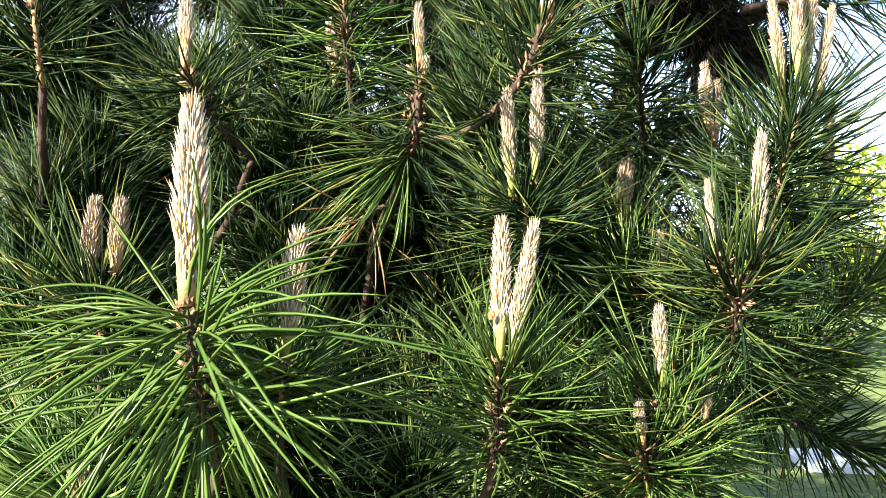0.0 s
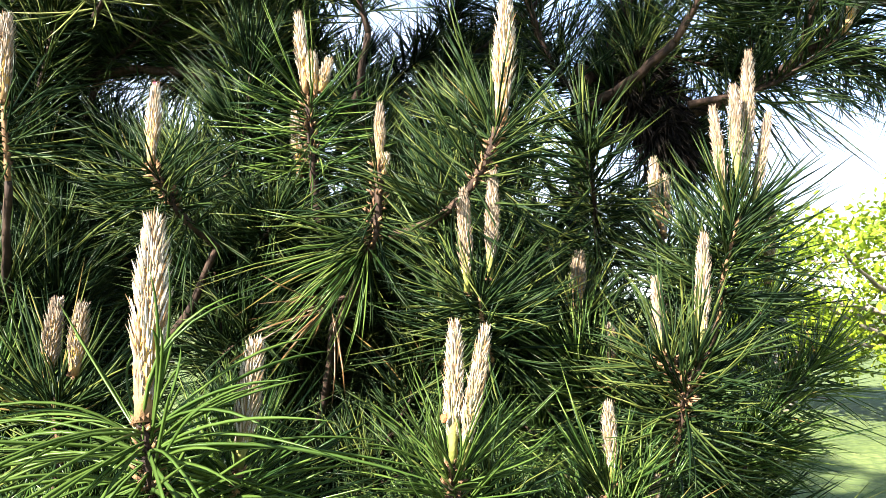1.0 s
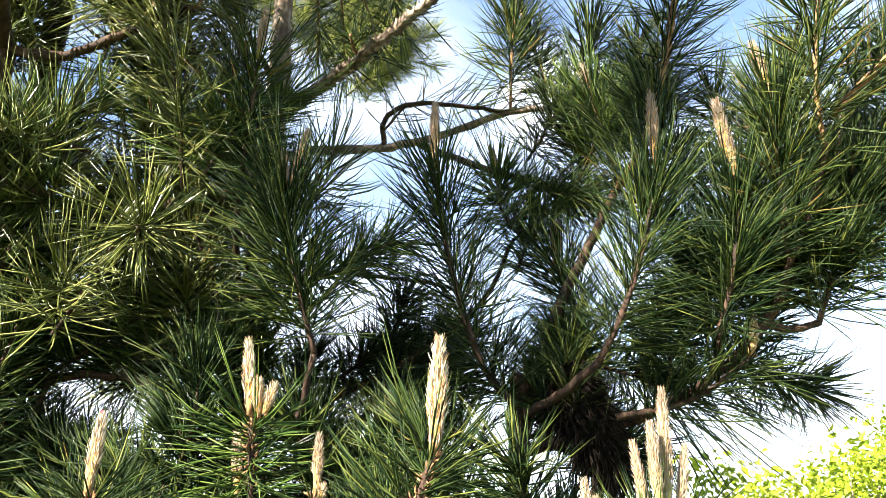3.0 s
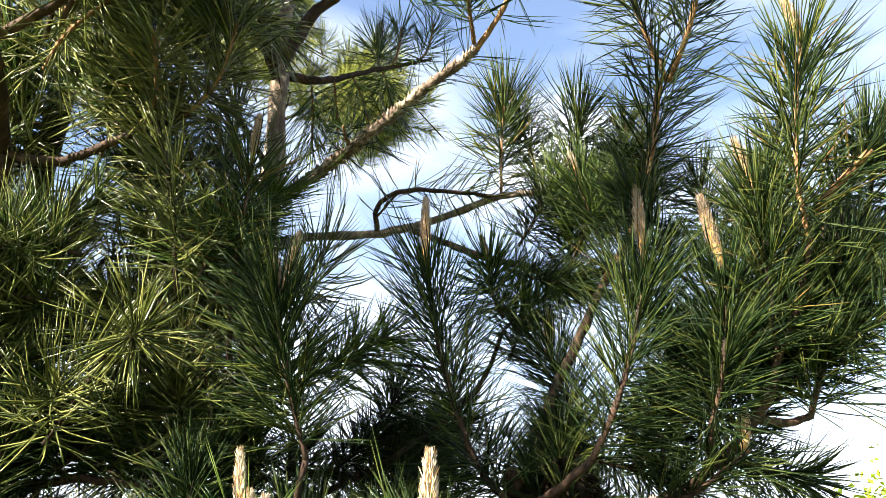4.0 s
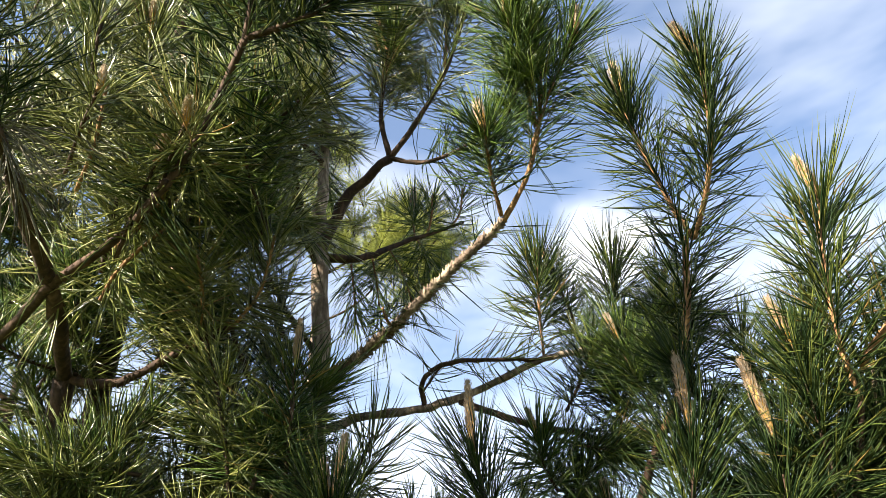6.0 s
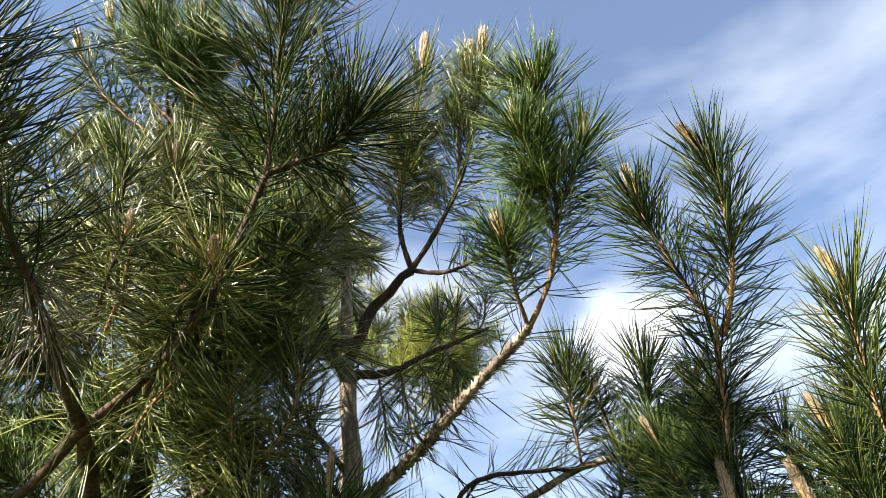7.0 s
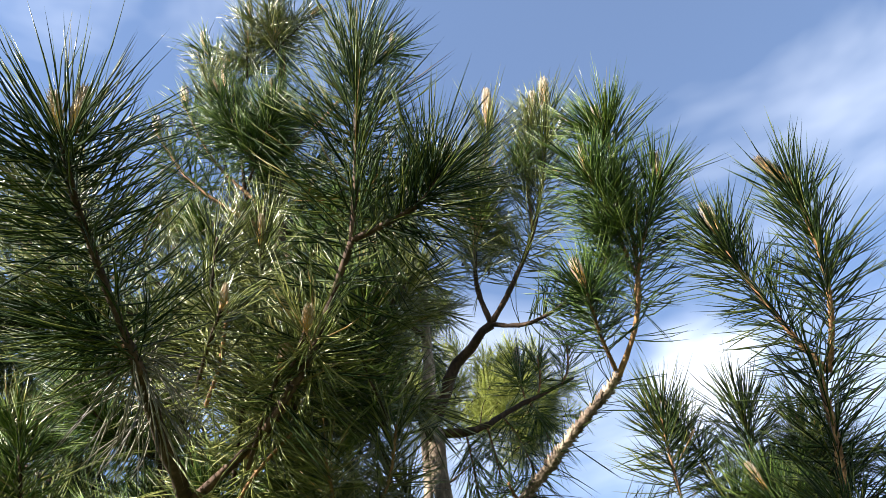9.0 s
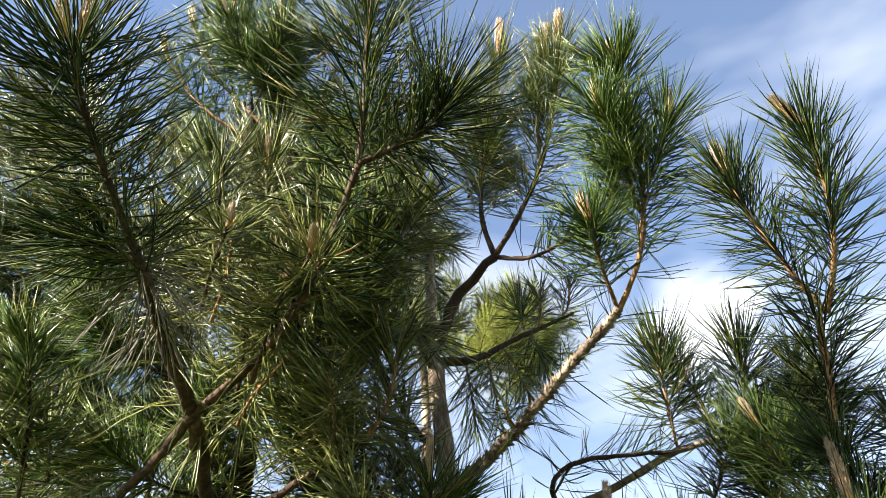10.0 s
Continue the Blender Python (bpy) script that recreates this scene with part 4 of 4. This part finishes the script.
def flake(tree, at, r, mat, label):
    """A loose bud scale that clings to a candle."""
    bm = bmesh.new()
    bmesh.ops.create_icosphere(bm, subdivisions=2, radius=r)
    for v in bm.verts:
        v.co = Vector((v.co.x, v.co.y * 0.5, v.co.z * 1.3 + 0.3 * abs(v.co.x))) * (1 + 0.15 * noise.noise(v.co * 300))
    me = bpy.data.meshes.new("bud_scale")
    bm.to_mesh(me)
    bm.free()
    return obj("bud_scale", me, mat, tree.ob, label, Matrix.Translation(Vector(at) - tree.o))


RUST = bark_material("rusty bud scale", (0.16, 0.05, 0.02), (0.32, 0.10, 0.04), (0.42, 0.18, 0.07), 400)
RED = bark_material("red bud", (0.16, 0.02, 0.03), (0.30, 0.04, 0.06), (0.42, 0.10, 0.10), 400)
flake(main_pine, (0.060, 0.945, 1.226), 0.0045, RUST, "rusty brown loose bud scale")
flake(left_pine, (-0.409, 1.272, 1.716), 0.0045, RED, "small red flower bud")
shoot(main_pine, [(-0.07, 1.89, 2.87), (0.124, 1.8, 3.006), (0.34, 1.735, 3.18)], [], n=70, length=0.18, r=0.006, wood=LIMB_BARK, open0=80, open1=60, droop=0.25)
shoot(main_pine, [(0.051, 2.02, 2.73), (0.135, 1.97, 2.8), (0.281, 1.97, 2.803), (0.43, 2.0, 2.808)], [], n=110, length=0.15, r=0.004, wood=BARK, open0=75, open1=55, droop=-0.15)
shoot(main_pine, [(-0.03, 1.88, 2.89), (-0.05, 1.84, 2.9), (-0.06, 1.8, 2.92)], [], n=60, length=0.11, r=0.005, sunny=True, open0=95, open1=50)
limb(main_pine, [(-0.3, 2.06, 2.2), (-0.161, 2.1, 2.274), (0.015, 2.2, 2.304), (0.215, 2.25, 2.306), (0.387, 2.3, 2.271)], 0.010, 0.005, spurs=60)
shoot(main_pine, [(0.0, 2.2, 2.304), (-0.005, 2.19, 2.36), (-0.008, 2.18, 2.42)], [], n=60, length=0.13, sunny=True, r=0.004)
shoot(main_pine, [(0.08, 2.21, 2.305), (0.09, 2.2, 2.35), (0.10, 2.19, 2.4)], [], n=60, length=0.13, sunny=True, r=0.004)
shoot(main_pine, [(0.34, 2.29, 2.28), (0.36, 2.27, 2.36), (0.36, 2.25, 2.44)], [], n=100, length=0.15, sunny=True, r=0.004)
# Lit sprays behind the fork of the main trunk, and withered needles under the near limb.
shoot(main_pine, [(0.19, 2.28, 3.56), (0.23, 2.28, 3.63), (0.25, 2.26, 3.74)], [], n=110, length=0.16, r=0.005, sunny=True, open0=85, open1=25)
shoot(main_pine, [(0.09, 2.25, 3.51), (0.11, 2.24, 3.58), (0.12, 2.22, 3.68)], [], n=100, length=0.15, r=0.005, sunny=True, open0=85, open1=25)
for foot, tip in (((-0.06, 2.18, 3.40), (0.02, 2.3, 3.22)), ((-0.12, 2.12, 3.32), (-0.1, 2.3, 3.1)), ((-0.2, 2.12, 3.3), (-0.2, 2.3, 3.14)), ((0.05, 2.23, 3.47), (0.1, 2.36, 3.36))):
    shoot(main_pine, [foot, tuple((Vector(foot) + Vector(tip)) * 0.5 + Vector((0, 0, 0.03))), tip], [], n=150, length=0.15, r=0.004, sunny=True, open0=80, open1=30, droop=0.2)
shoot(left_pine, [(-0.745, 0.95, 2.746), (-0.70, 0.8, 2.75), (-0.684, 0.72, 2.752)], [], n=150, length=0.17, r=0.008, needle=NEEDLE_GREY, wood=BARK, open0=125, open1=95, droop=0.6, spread=22)
shoot(left_pine, [(-0.76, 1.25, 2.66), (-0.757, 1.17, 2.675), (-0.75, 1.0, 2.735)], [], n=45, length=0.17, r=0.008, needle=NEEDLE_LIT, wood=BARK, open0=115, open1=95, droop=0.5, spread=20)

# Shoots that show in the left-hand mass: rosettes of needles round a bud, and single candles.
shoot(main_pine, [(-0.52, 1.80, 2.36), (-0.475, 1.71, 2.28), (-0.446, 1.62, 2.235)],
      [((-0.446, 1.618, 2.235), (-0.444, 1.585, 2.255), 0.014, False, False)], n=230, pack=0.8, needle=NEEDLE_LIT, length=0.18, start=0.3, open0=115, open1=70, droop=0.4, spread=22, width=0.0028)
reach(main_pine, (-0.52, 1.80, 2.36))
shoot(left_pine, [(-0.78, 1.90, 2.36), (-0.74, 1.83, 2.32), (-0.717, 1.77, 2.31)],
      [((-0.717, 1.768, 2.31), (-0.714, 1.735, 2.335), 0.013, False, False)], n=200, pack=0.8, needle=NEEDLE_LIT, length=0.17, start=0.3, open0=115, open1=65, droop=0.4, spread=22, width=0.0028)
reach(left_pine, (-0.78, 1.90, 2.36))
shoot(main_pine, [(-0.27, 1.50, 2.27), (-0.25, 1.43, 2.40), (-0.24, 1.40, 2.53)],
      [((-0.24, 1.398, 2.535), (-0.228, 1.375, 2.655), 0.012, False, True)], n=230, length=0.165, r=0.006, start=0.1, open0=85, open1=32, wood=BARK)
reach(main_pine, (-0.27, 1.50, 2.27))
shoot(left_pine, [(-0.62, 1.17, 2.72), (-0.55, 1.07, 2.79), (-0.485, 0.985, 2.845)],
      [((-0.484, 0.984, 2.847), (-0.466, 0.955, 2.90), 0.012, True, False)], n=130, needle=NEEDLE_LIT, length=0.17, start=0.3, open0=105, open1=60, droop=0.2, spread=20, wood=BARK)
shoot(left_pine, [(-0.70, 1.02, 2.86), (-0.65, 0.95, 2.93), (-0.605, 0.90, 2.985)],
      [((-0.604, 0.899, 2.987), (-0.590, 0.875, 3.04), 0.011, True, False)], n=120, needle=NEEDLE_LIT, length=0.165, start=0.3, open0=105, open1=55, droop=0.15, spread=20, wood=BARK)
shoot(left_pine, [(-0.777, 0.70, 2.80), (-0.80, 0.69, 2.812)],
      [((-0.80, 0.69, 2.813), (-0.835, 0.675, 2.84), 0.010, True, False)], n=40, length=0.15, r=0.005, open0=75, open1=40)
# A clump of short needles hanging under the fork of the bushy pine, its deep shade put into the near-black colour.
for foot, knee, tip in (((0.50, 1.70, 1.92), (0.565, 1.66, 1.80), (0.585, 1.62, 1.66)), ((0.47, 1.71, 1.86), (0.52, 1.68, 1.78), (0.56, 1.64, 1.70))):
    shoot(right_pine, [foot, knee, tip], [], n=620, pack=1.0, needle=NEEDLE_SHADE, length=0.085, r=0.012, r1=0.006, wood=BARK, start=0.0, open0=60, open1=25, droop=0.4, spread=30, width=0.0042)

# Ruffs of brown bud scales on the twigs under the candles.
def ruff(tree, stem, count):
    shoot(tree, stem, [], n=count, length=0.017, r=0.0065, needle=TWIG, wood=BARK, width=0.0042, open0=75, open1=45, spread=25, droop=0.0)


ruff(main_pine, [(0.063, 0.965, 1.045), (0.07, 0.96, 1.104), (0.071, 0.95, 1.168)], 150)
ruff(left_pine, [(-0.228, 0.80, 1.14), (-0.231, 0.785, 1.19), (-0.233, 0.77, 1.25)], 70)
ruff(right_pine, [(0.408, 1.125, 1.19), (0.412, 1.11, 1.239), (0.43, 1.1, 1.29)], 110)
ruff(right_pine, [(0.412, 1.11, 1.239), (0.396, 1.115, 1.265), (0.38, 1.12, 1.292)], 70)
ruff(right_pine, [(0.268, 1.045, 1.0), (0.262, 1.038, 1.025), (0.258, 1.03, 1.05)], 70)
ruff(right_pine, [(0.295, 1.10, 1.07), (0.298, 1.092, 1.095), (0.299, 1.09, 1.115)], 60)
ruff(main_pine, [(0.113, 1.22, 1.552), (0.14, 1.21, 1.60), (0.155, 1.206, 1.648)], 90)
ruff(main_pine, [(-0.053, 1.28, 1.451), (-0.042, 1.27, 1.52), (-0.038, 1.265, 1.588)], 120)
ruff(main_pine, [(-0.165, 1.40, 1.60), (-0.17, 1.39, 1.66), (-0.173, 1.38, 1.73)], 110)
ruff(left_pine, [(-0.38, 1.305, 1.52), (-0.395, 1.285, 1.55), (-0.408, 1.265, 1.584)], 80)
# Needles of the foremost shoot that hang down round its twig.
shoot(left_pine, [(-0.2275, 0.815, 1.11), (-0.228, 0.80, 1.15), (-0.231, 0.785, 1.20)], [], n=40, length=0.2, r=0.006, sunny=True, single=True, wood=BARK, start=0.2, open0=140, open1=112, droop=0.35, curl=-0.3, spread=16, width=0.0038, wave=0.15)

limb(left_pine, [(-0.92, 1.82, 1.79), (-0.80, 1.75, 1.826), (-0.606, 1.70, 1.867), (-0.435, 1.68, 1.847)], 0.013, 0.008, spurs=60)
# The inner crowns.
fill(main_pine, (0.03, 2.05, 2.0), (0.1, 0.06, 0.05), 3, 0.0, limbs=1, short=True)
fill(left_pine, (-0.8, 2.2, 1.95), (0.25, 0.1, 0.12), 8, 0.0, limbs=0, old=0.3)
fill(left_pine, (-0.64, 1.25, 1.0), (0.12, 0.08, 0.08), 5, 0.1, limbs=1, short=True, sunny=1)
fill(left_pine, (-0.52, 1.1, 0.92), (0.14, 0.08, 0.06), 5, 0.1, limbs=1, short=True, sunny=1)
fill(left_pine, (-0.88, 1.65, 2.62), (0.12, 0.1, 0.1), 4, 0.0, limbs=0, sunny=1, old=0.4)
fill(main_pine, (0.44, 1.9, 2.3), (0.1, 0.08, 0.08), 3, 0.2, limbs=1, short=True, sunny=1)
fill(left_pine, (-2.2, 1.9, 4.55), (0.32, 0.15, 0.6), 22, 0.2, limbs=2, sunny=1, old=0.7)
fill(left_pine, (-1.85, 1.9, 3.35), (0.22, 0.15, 0.4), 12, 0.1, limbs=2, sunny=1, old=0.5)
fill(left_pine, (-0.85, 1.75, 3.85), (0.2, 0.1, 0.2), 8, 0.3, limbs=0, sunny=1, old=0.5)
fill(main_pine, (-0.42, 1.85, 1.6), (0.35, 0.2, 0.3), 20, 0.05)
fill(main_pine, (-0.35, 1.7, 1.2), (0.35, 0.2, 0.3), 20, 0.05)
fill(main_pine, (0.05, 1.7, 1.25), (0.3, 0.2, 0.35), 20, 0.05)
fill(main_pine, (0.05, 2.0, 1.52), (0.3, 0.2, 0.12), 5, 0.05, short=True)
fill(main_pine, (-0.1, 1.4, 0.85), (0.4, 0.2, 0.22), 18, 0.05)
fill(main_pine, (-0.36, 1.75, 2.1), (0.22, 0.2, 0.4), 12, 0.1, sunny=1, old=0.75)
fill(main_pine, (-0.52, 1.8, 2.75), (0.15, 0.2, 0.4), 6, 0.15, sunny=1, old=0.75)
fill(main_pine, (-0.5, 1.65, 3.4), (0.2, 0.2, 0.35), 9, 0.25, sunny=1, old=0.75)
fill(main_pine, (-0.42, 1.95, 4.2), (0.2, 0.2, 0.5), 9, 0.4, up=0.9, sunny=1, old=0.3)
fill(main_pine, (0.7, 2.0, 2.75), (0.13, 0.15, 0.22), 6, 0.3, up=0.8, limbs=0)
fill(main_pine, (0.1, 1.85, 4.05), (0.2, 0.12, 0.2), 2, 0.3, up=0.9, limbs=0, sunny=1)
fill(main_pine, (0.43, 1.55, 3.55), (0.1, 0.1, 0.18), 2, 0.3, up=0.9, limbs=0, sunny=1)
fill(left_pine, (-1.02, 1.7, 1.6), (0.3, 0.2, 0.3), 18, 0.1)
fill(left_pine, (-0.8, 1.5, 1.05), (0.33, 0.22, 0.2), 16, 0.05)
fill(left_pine, (-0.75, 1.7, 2.15), (0.3, 0.25, 0.35), 14, 0.1, sunny=1, old=0.6)
fill(left_pine, (-0.95, 1.7, 2.8), (0.4, 0.25, 0.4), 6, 0.15, sunny=1, old=0.75)
fill(left_pine, (-1.0, 1.65, 3.2), (0.35, 0.2, 0.35), 6, 0.25, sunny=1, old=0.6)
fill(left_pine, (-1.3, 1.75, 3.85), (0.4, 0.2, 0.4), 10, 0.3, old=0.6)
fill(left_pine, (-0.9, 1.8, 4.0), (0.35, 0.2, 0.5), 12, 0.3, sunny=1, old=0.6)
fill(left_pine, (-0.9, 1.6, 4.4), (0.22, 0.15, 0.4), 10, 0.7, up=0.9, sunny=1, old=0.6)
fill(right_pine, (0.3, 1.6, 1.2), (0.25, 0.15, 0.3), 14, 0.05)
fill(right_pine, (0.36, 1.45, 1.02), (0.16, 0.15, 0.22), 9, 0.1, sunny=1)
fill(right_pine, (0.42, 1.85, 1.6), (0.2, 0.15, 0.16), 4, 0.0, short=True)
fill(right_pine, (0.57, 1.75, 1.85), (0.16, 0.12, 0.12), 6, 0.0, limbs=0, short=True)
fill(right_pine, (1.05, 1.6, 2.15), (0.17, 0.12, 0.14), 16, 0.0, up=0.8, limbs=0)
fill(right_pine, (0.84, 1.65, 1.93), (0.2, 0.1, 0.12), 7, 0.0, limbs=0, short=True)
fill(right_pine, (1.3, 1.6, 2.4), (0.15, 0.15, 0.25), 4, 0.1, limbs=0)
fill(main_pine, (0.5, 1.92, 2.46), (0.14, 0.1, 0.1), 2, 0.2, limbs=0, short=True)
fill(main_pine, (-0.4, 1.65, 1.45), (0.2, 0.12, 0.15), 8, 0.0, limbs=1)
fill(left_pine, (-1.45, 1.85, 3.2), (0.2, 0.2, 0.35), 9, 0.1, limbs=1, old=0.5)
fill(right_pine, (0.57, 1.68, 1.72), (0.1, 0.08, 0.08), 3, 0.0, limbs=0, short=True)
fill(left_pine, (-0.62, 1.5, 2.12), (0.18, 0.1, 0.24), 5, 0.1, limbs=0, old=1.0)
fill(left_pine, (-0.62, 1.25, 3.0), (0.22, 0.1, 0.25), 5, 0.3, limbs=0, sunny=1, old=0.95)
fill(main_pine, (-0.34, 1.98, 3.76), (0.12, 0.05, 0.2), 3, 0.0, limbs=0, old=0.4)
fill(left_pine, (-0.92, 1.5, 5.1), (0.2, 0.1, 0.25), 6, 0.7, up=1.2, limbs=0, sunny=1, old=0.7)
fill(right_pine, (0.58, 1.45, 1.0), (0.1, 0.1, 0.12), 2, 0.0, limbs=0, sunny=1)
fill(main_pine, (-0.04, 2.05, 1.92), (0.22, 0.1, 0.12), 7, 0.0, limbs=1, short=True)

fill(main_pine, (-0.42, 1.9, 2.45), (0.1, 0.06, 0.15), 4, 0.0, limbs=0, old=1.0)
fill(left_pine, (-1.75, 1.75, 3.8), (0.3, 0.15, 0.4), 12, 0.2, limbs=2, old=0.4)
fill(left_pine, (-1.2, 1.85, 2.95), (0.15, 0.1, 0.2), 6, 0.0, limbs=0)
fill(main_pine, (-0.02, 2.0, 3.95), (0.12, 0.1, 0.16), 2, 0.0, up=0.9, limbs=0, sunny=1, old=0.5)
fill(main_pine, (0.55, 1.9, 2.65), (0.12, 0.08, 0.1), 2, 0.0, limbs=0, short=True)
fill(right_pine, (0.95, 1.62, 2.36), (0.2, 0.08, 0.1), 2, 0.0, up=0.9, limbs=0)

# Sparse outer sprays on the near side, in needle colours lightened as if catching the sun.
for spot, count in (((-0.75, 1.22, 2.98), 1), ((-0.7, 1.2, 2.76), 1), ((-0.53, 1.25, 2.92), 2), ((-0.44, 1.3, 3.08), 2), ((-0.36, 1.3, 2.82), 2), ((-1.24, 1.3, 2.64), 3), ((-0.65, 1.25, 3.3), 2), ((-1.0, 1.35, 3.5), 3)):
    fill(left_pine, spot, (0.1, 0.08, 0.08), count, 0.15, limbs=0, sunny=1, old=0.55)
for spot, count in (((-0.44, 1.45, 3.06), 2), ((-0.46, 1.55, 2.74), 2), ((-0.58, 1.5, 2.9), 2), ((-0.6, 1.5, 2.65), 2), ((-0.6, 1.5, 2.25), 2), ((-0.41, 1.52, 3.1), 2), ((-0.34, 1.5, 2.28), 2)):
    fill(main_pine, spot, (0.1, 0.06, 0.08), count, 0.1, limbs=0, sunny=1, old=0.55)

far_pine = Pine(-2.6, 4.2, "pine standing further back in half shade")
limb(far_pine, [(-2.6, 4.2, -0.05), (-2.58, 4.2, 2.0), (-2.6, 4.2, 4.6)], 0.07, 0.015, name="trunk", spurs=60, spur=0.01)
fill(far_pine, (-2.4, 3.9, 1.3), (1.2, 0.6, 1.0), 60, 0.1, limbs=6)
behind_pine = Pine(-0.95, 5.6, "sunlit pine further back behind the others")
limb(behind_pine, [(-0.95, 5.6, -0.05), (-0.95, 5.6, 3.5), (-0.93, 5.6, 7.0)], 0.09, 0.02, LIMB_BARK, name="trunk", spurs=60, spur=0.01)
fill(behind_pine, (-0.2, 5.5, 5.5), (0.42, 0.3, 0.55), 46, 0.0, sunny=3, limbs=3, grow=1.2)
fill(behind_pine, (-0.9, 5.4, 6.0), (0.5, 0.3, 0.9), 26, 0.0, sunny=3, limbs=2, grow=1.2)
fill(far_pine, (-2.4, 3.9, 3.0), (0.9, 0.6, 1.0), 45, 0.1, limbs=5)


# ---- setting ----
def ground_sheet():
    bm = bmesh.new()
    bmesh.ops.create_grid(bm, x_segments=120, y_segments=120, size=1.0)
    for v in bm.verts:
        s = math.copysign(abs(v.co.x) ** 2.6, v.co.x) * 1500, math.copysign(abs(v.co.y) ** 2.6, v.co.y) * 1500
        near = max(0.0, 1 - math.hypot(*s) / 60)
        v.co = Vector((*s, 0.03 * near * noise.noise(Vector((s[0] * 0.8, s[1] * 0.8, 0)))))
    me = bpy.data.meshes.new("ground")
    bm.to_mesh(me)
    bm.free()
    return tagged(obj("ground", me, GRASS), "mown sunlit grass", "ground", kind="structure")


ground_sheet()


def path_sheet():
    bm = bmesh.new()
    bmesh.ops.create_grid(bm, x_segments=30, y_segments=4, size=1.0)
    for v in bm.verts:
        v.co = Vector((8.6 + v.co.x * 6.5, 4.75 + v.co.y * 0.2 + 0.25 * math.sin(v.co.x * 3), 0.035))
    top = bmesh.ops.extrude_face_region(bm, geom=bm.faces[:])
    for g in top["geom"]:
        if isinstance(g, bmesh.types.BMVert):
            g.co.z -= 0.12
    bmesh.ops.recalc_face_normals(bm, faces=bm.faces[:])
    me = bpy.data.meshes.new("path")
    bm.to_mesh(me)
    bm.free()
    return tagged(obj("path", me, CONCRETE), "pale concrete garden path in the sun", "path", kind="structure")


path_sheet()


def broadleaf(x, y, height, rx, rz, count, seed, label, lean=0.0):
    """A broad-leaved tree: trunk, limbs, and leaves in clumps round their ends."""
    rng = np.random.default_rng(seed)
    tree = Pine(x, y, label)
    tree.ob.name = "broadleaf_tree"
    tagged(tree.ob, category="tree")
    zc = height - rz
    limb(tree, [(x, y, -0.05), (x + 0.05, y, zc * 0.5), (x, y + 0.05, zc)], 0.11, 0.06, LEAF_BARK, "trunk", spurs=0)
    centres = []
    for i in range(26):
        a, e = rng.uniform(0, 2 * np.pi), rng.uniform(-0.9, 1.0)
        k = rng.uniform(0.5, 1.0)
        c = Vector((x + rx * k * math.cos(a) * math.sqrt(1 - e * e), y + rx * k * math.sin(a) * math.sqrt(1 - e * e), zc + rz * k * e))
        centres.append(c)
        s = Vector((x, y, max(0.4, zc - rz * 0.7 + rng.uniform(0, rz))))
        limb(tree, [s, s.lerp(c, 0.5) + Vector((0, 0, -0.08)), c], 0.035, 0.008, LEAF_BARK, spurs=0, steps=4)
    cs = np.array([tuple(c - tree.o) for c in centres])
    p = cs[rng.integers(0, len(cs), count)] + rng.normal(0, 1, (count, 3)) * np.array([rx, rx, rz]) * 0.13
    n = rng.normal(size=(count, 3)) + np.array([0, 0, 0.8])
    n /= np.linalg.norm(n, axis=1)[:, None]
    u = np.cross(n, rng.normal(size=(count, 3)))
    u /= np.linalg.norm(u, axis=1)[:, None]
    v = np.cross(n, u)
    s = rng.uniform(0.035, 0.065, count)[:, None]
    co = np.stack([p - u * s, p + v * s * 0.55 + n * s * 0.15, p + u * s * 1.1 - n * s * 0.2, p - v * s * 0.55 + n * s * 0.15, p], 1).reshape(-1, 3)
    o = np.arange(count)[:, None] * 5
    tris = np.vstack([np.hstack([o, o + 1, o + 4]), np.hstack([o + 1, o + 2, o + 4]), np.hstack([o + 2, o + 3, o + 4]), np.hstack([o + 3, o, o + 4])])
    obj("crown", mesh_from("crown", co, np.zeros((0, 4), int), tris, smooth=False), LEAF, tree.ob, kind="stuff")
    return tree


broadleaf(5.4, 8.4, 2.9, 1.9, 1.3, 6500, 3, "leafy tree with bright yellow-green spring foliage")
broadleaf(7.6, 9.5, 3.2, 2.0, 1.4, 6000, 5, "leafy tree with fresh green spring foliage")
broadleaf(4.6, 9.6, 2.0, 1.3, 0.95, 4500, 8, "low leafy shrub in bright sun")
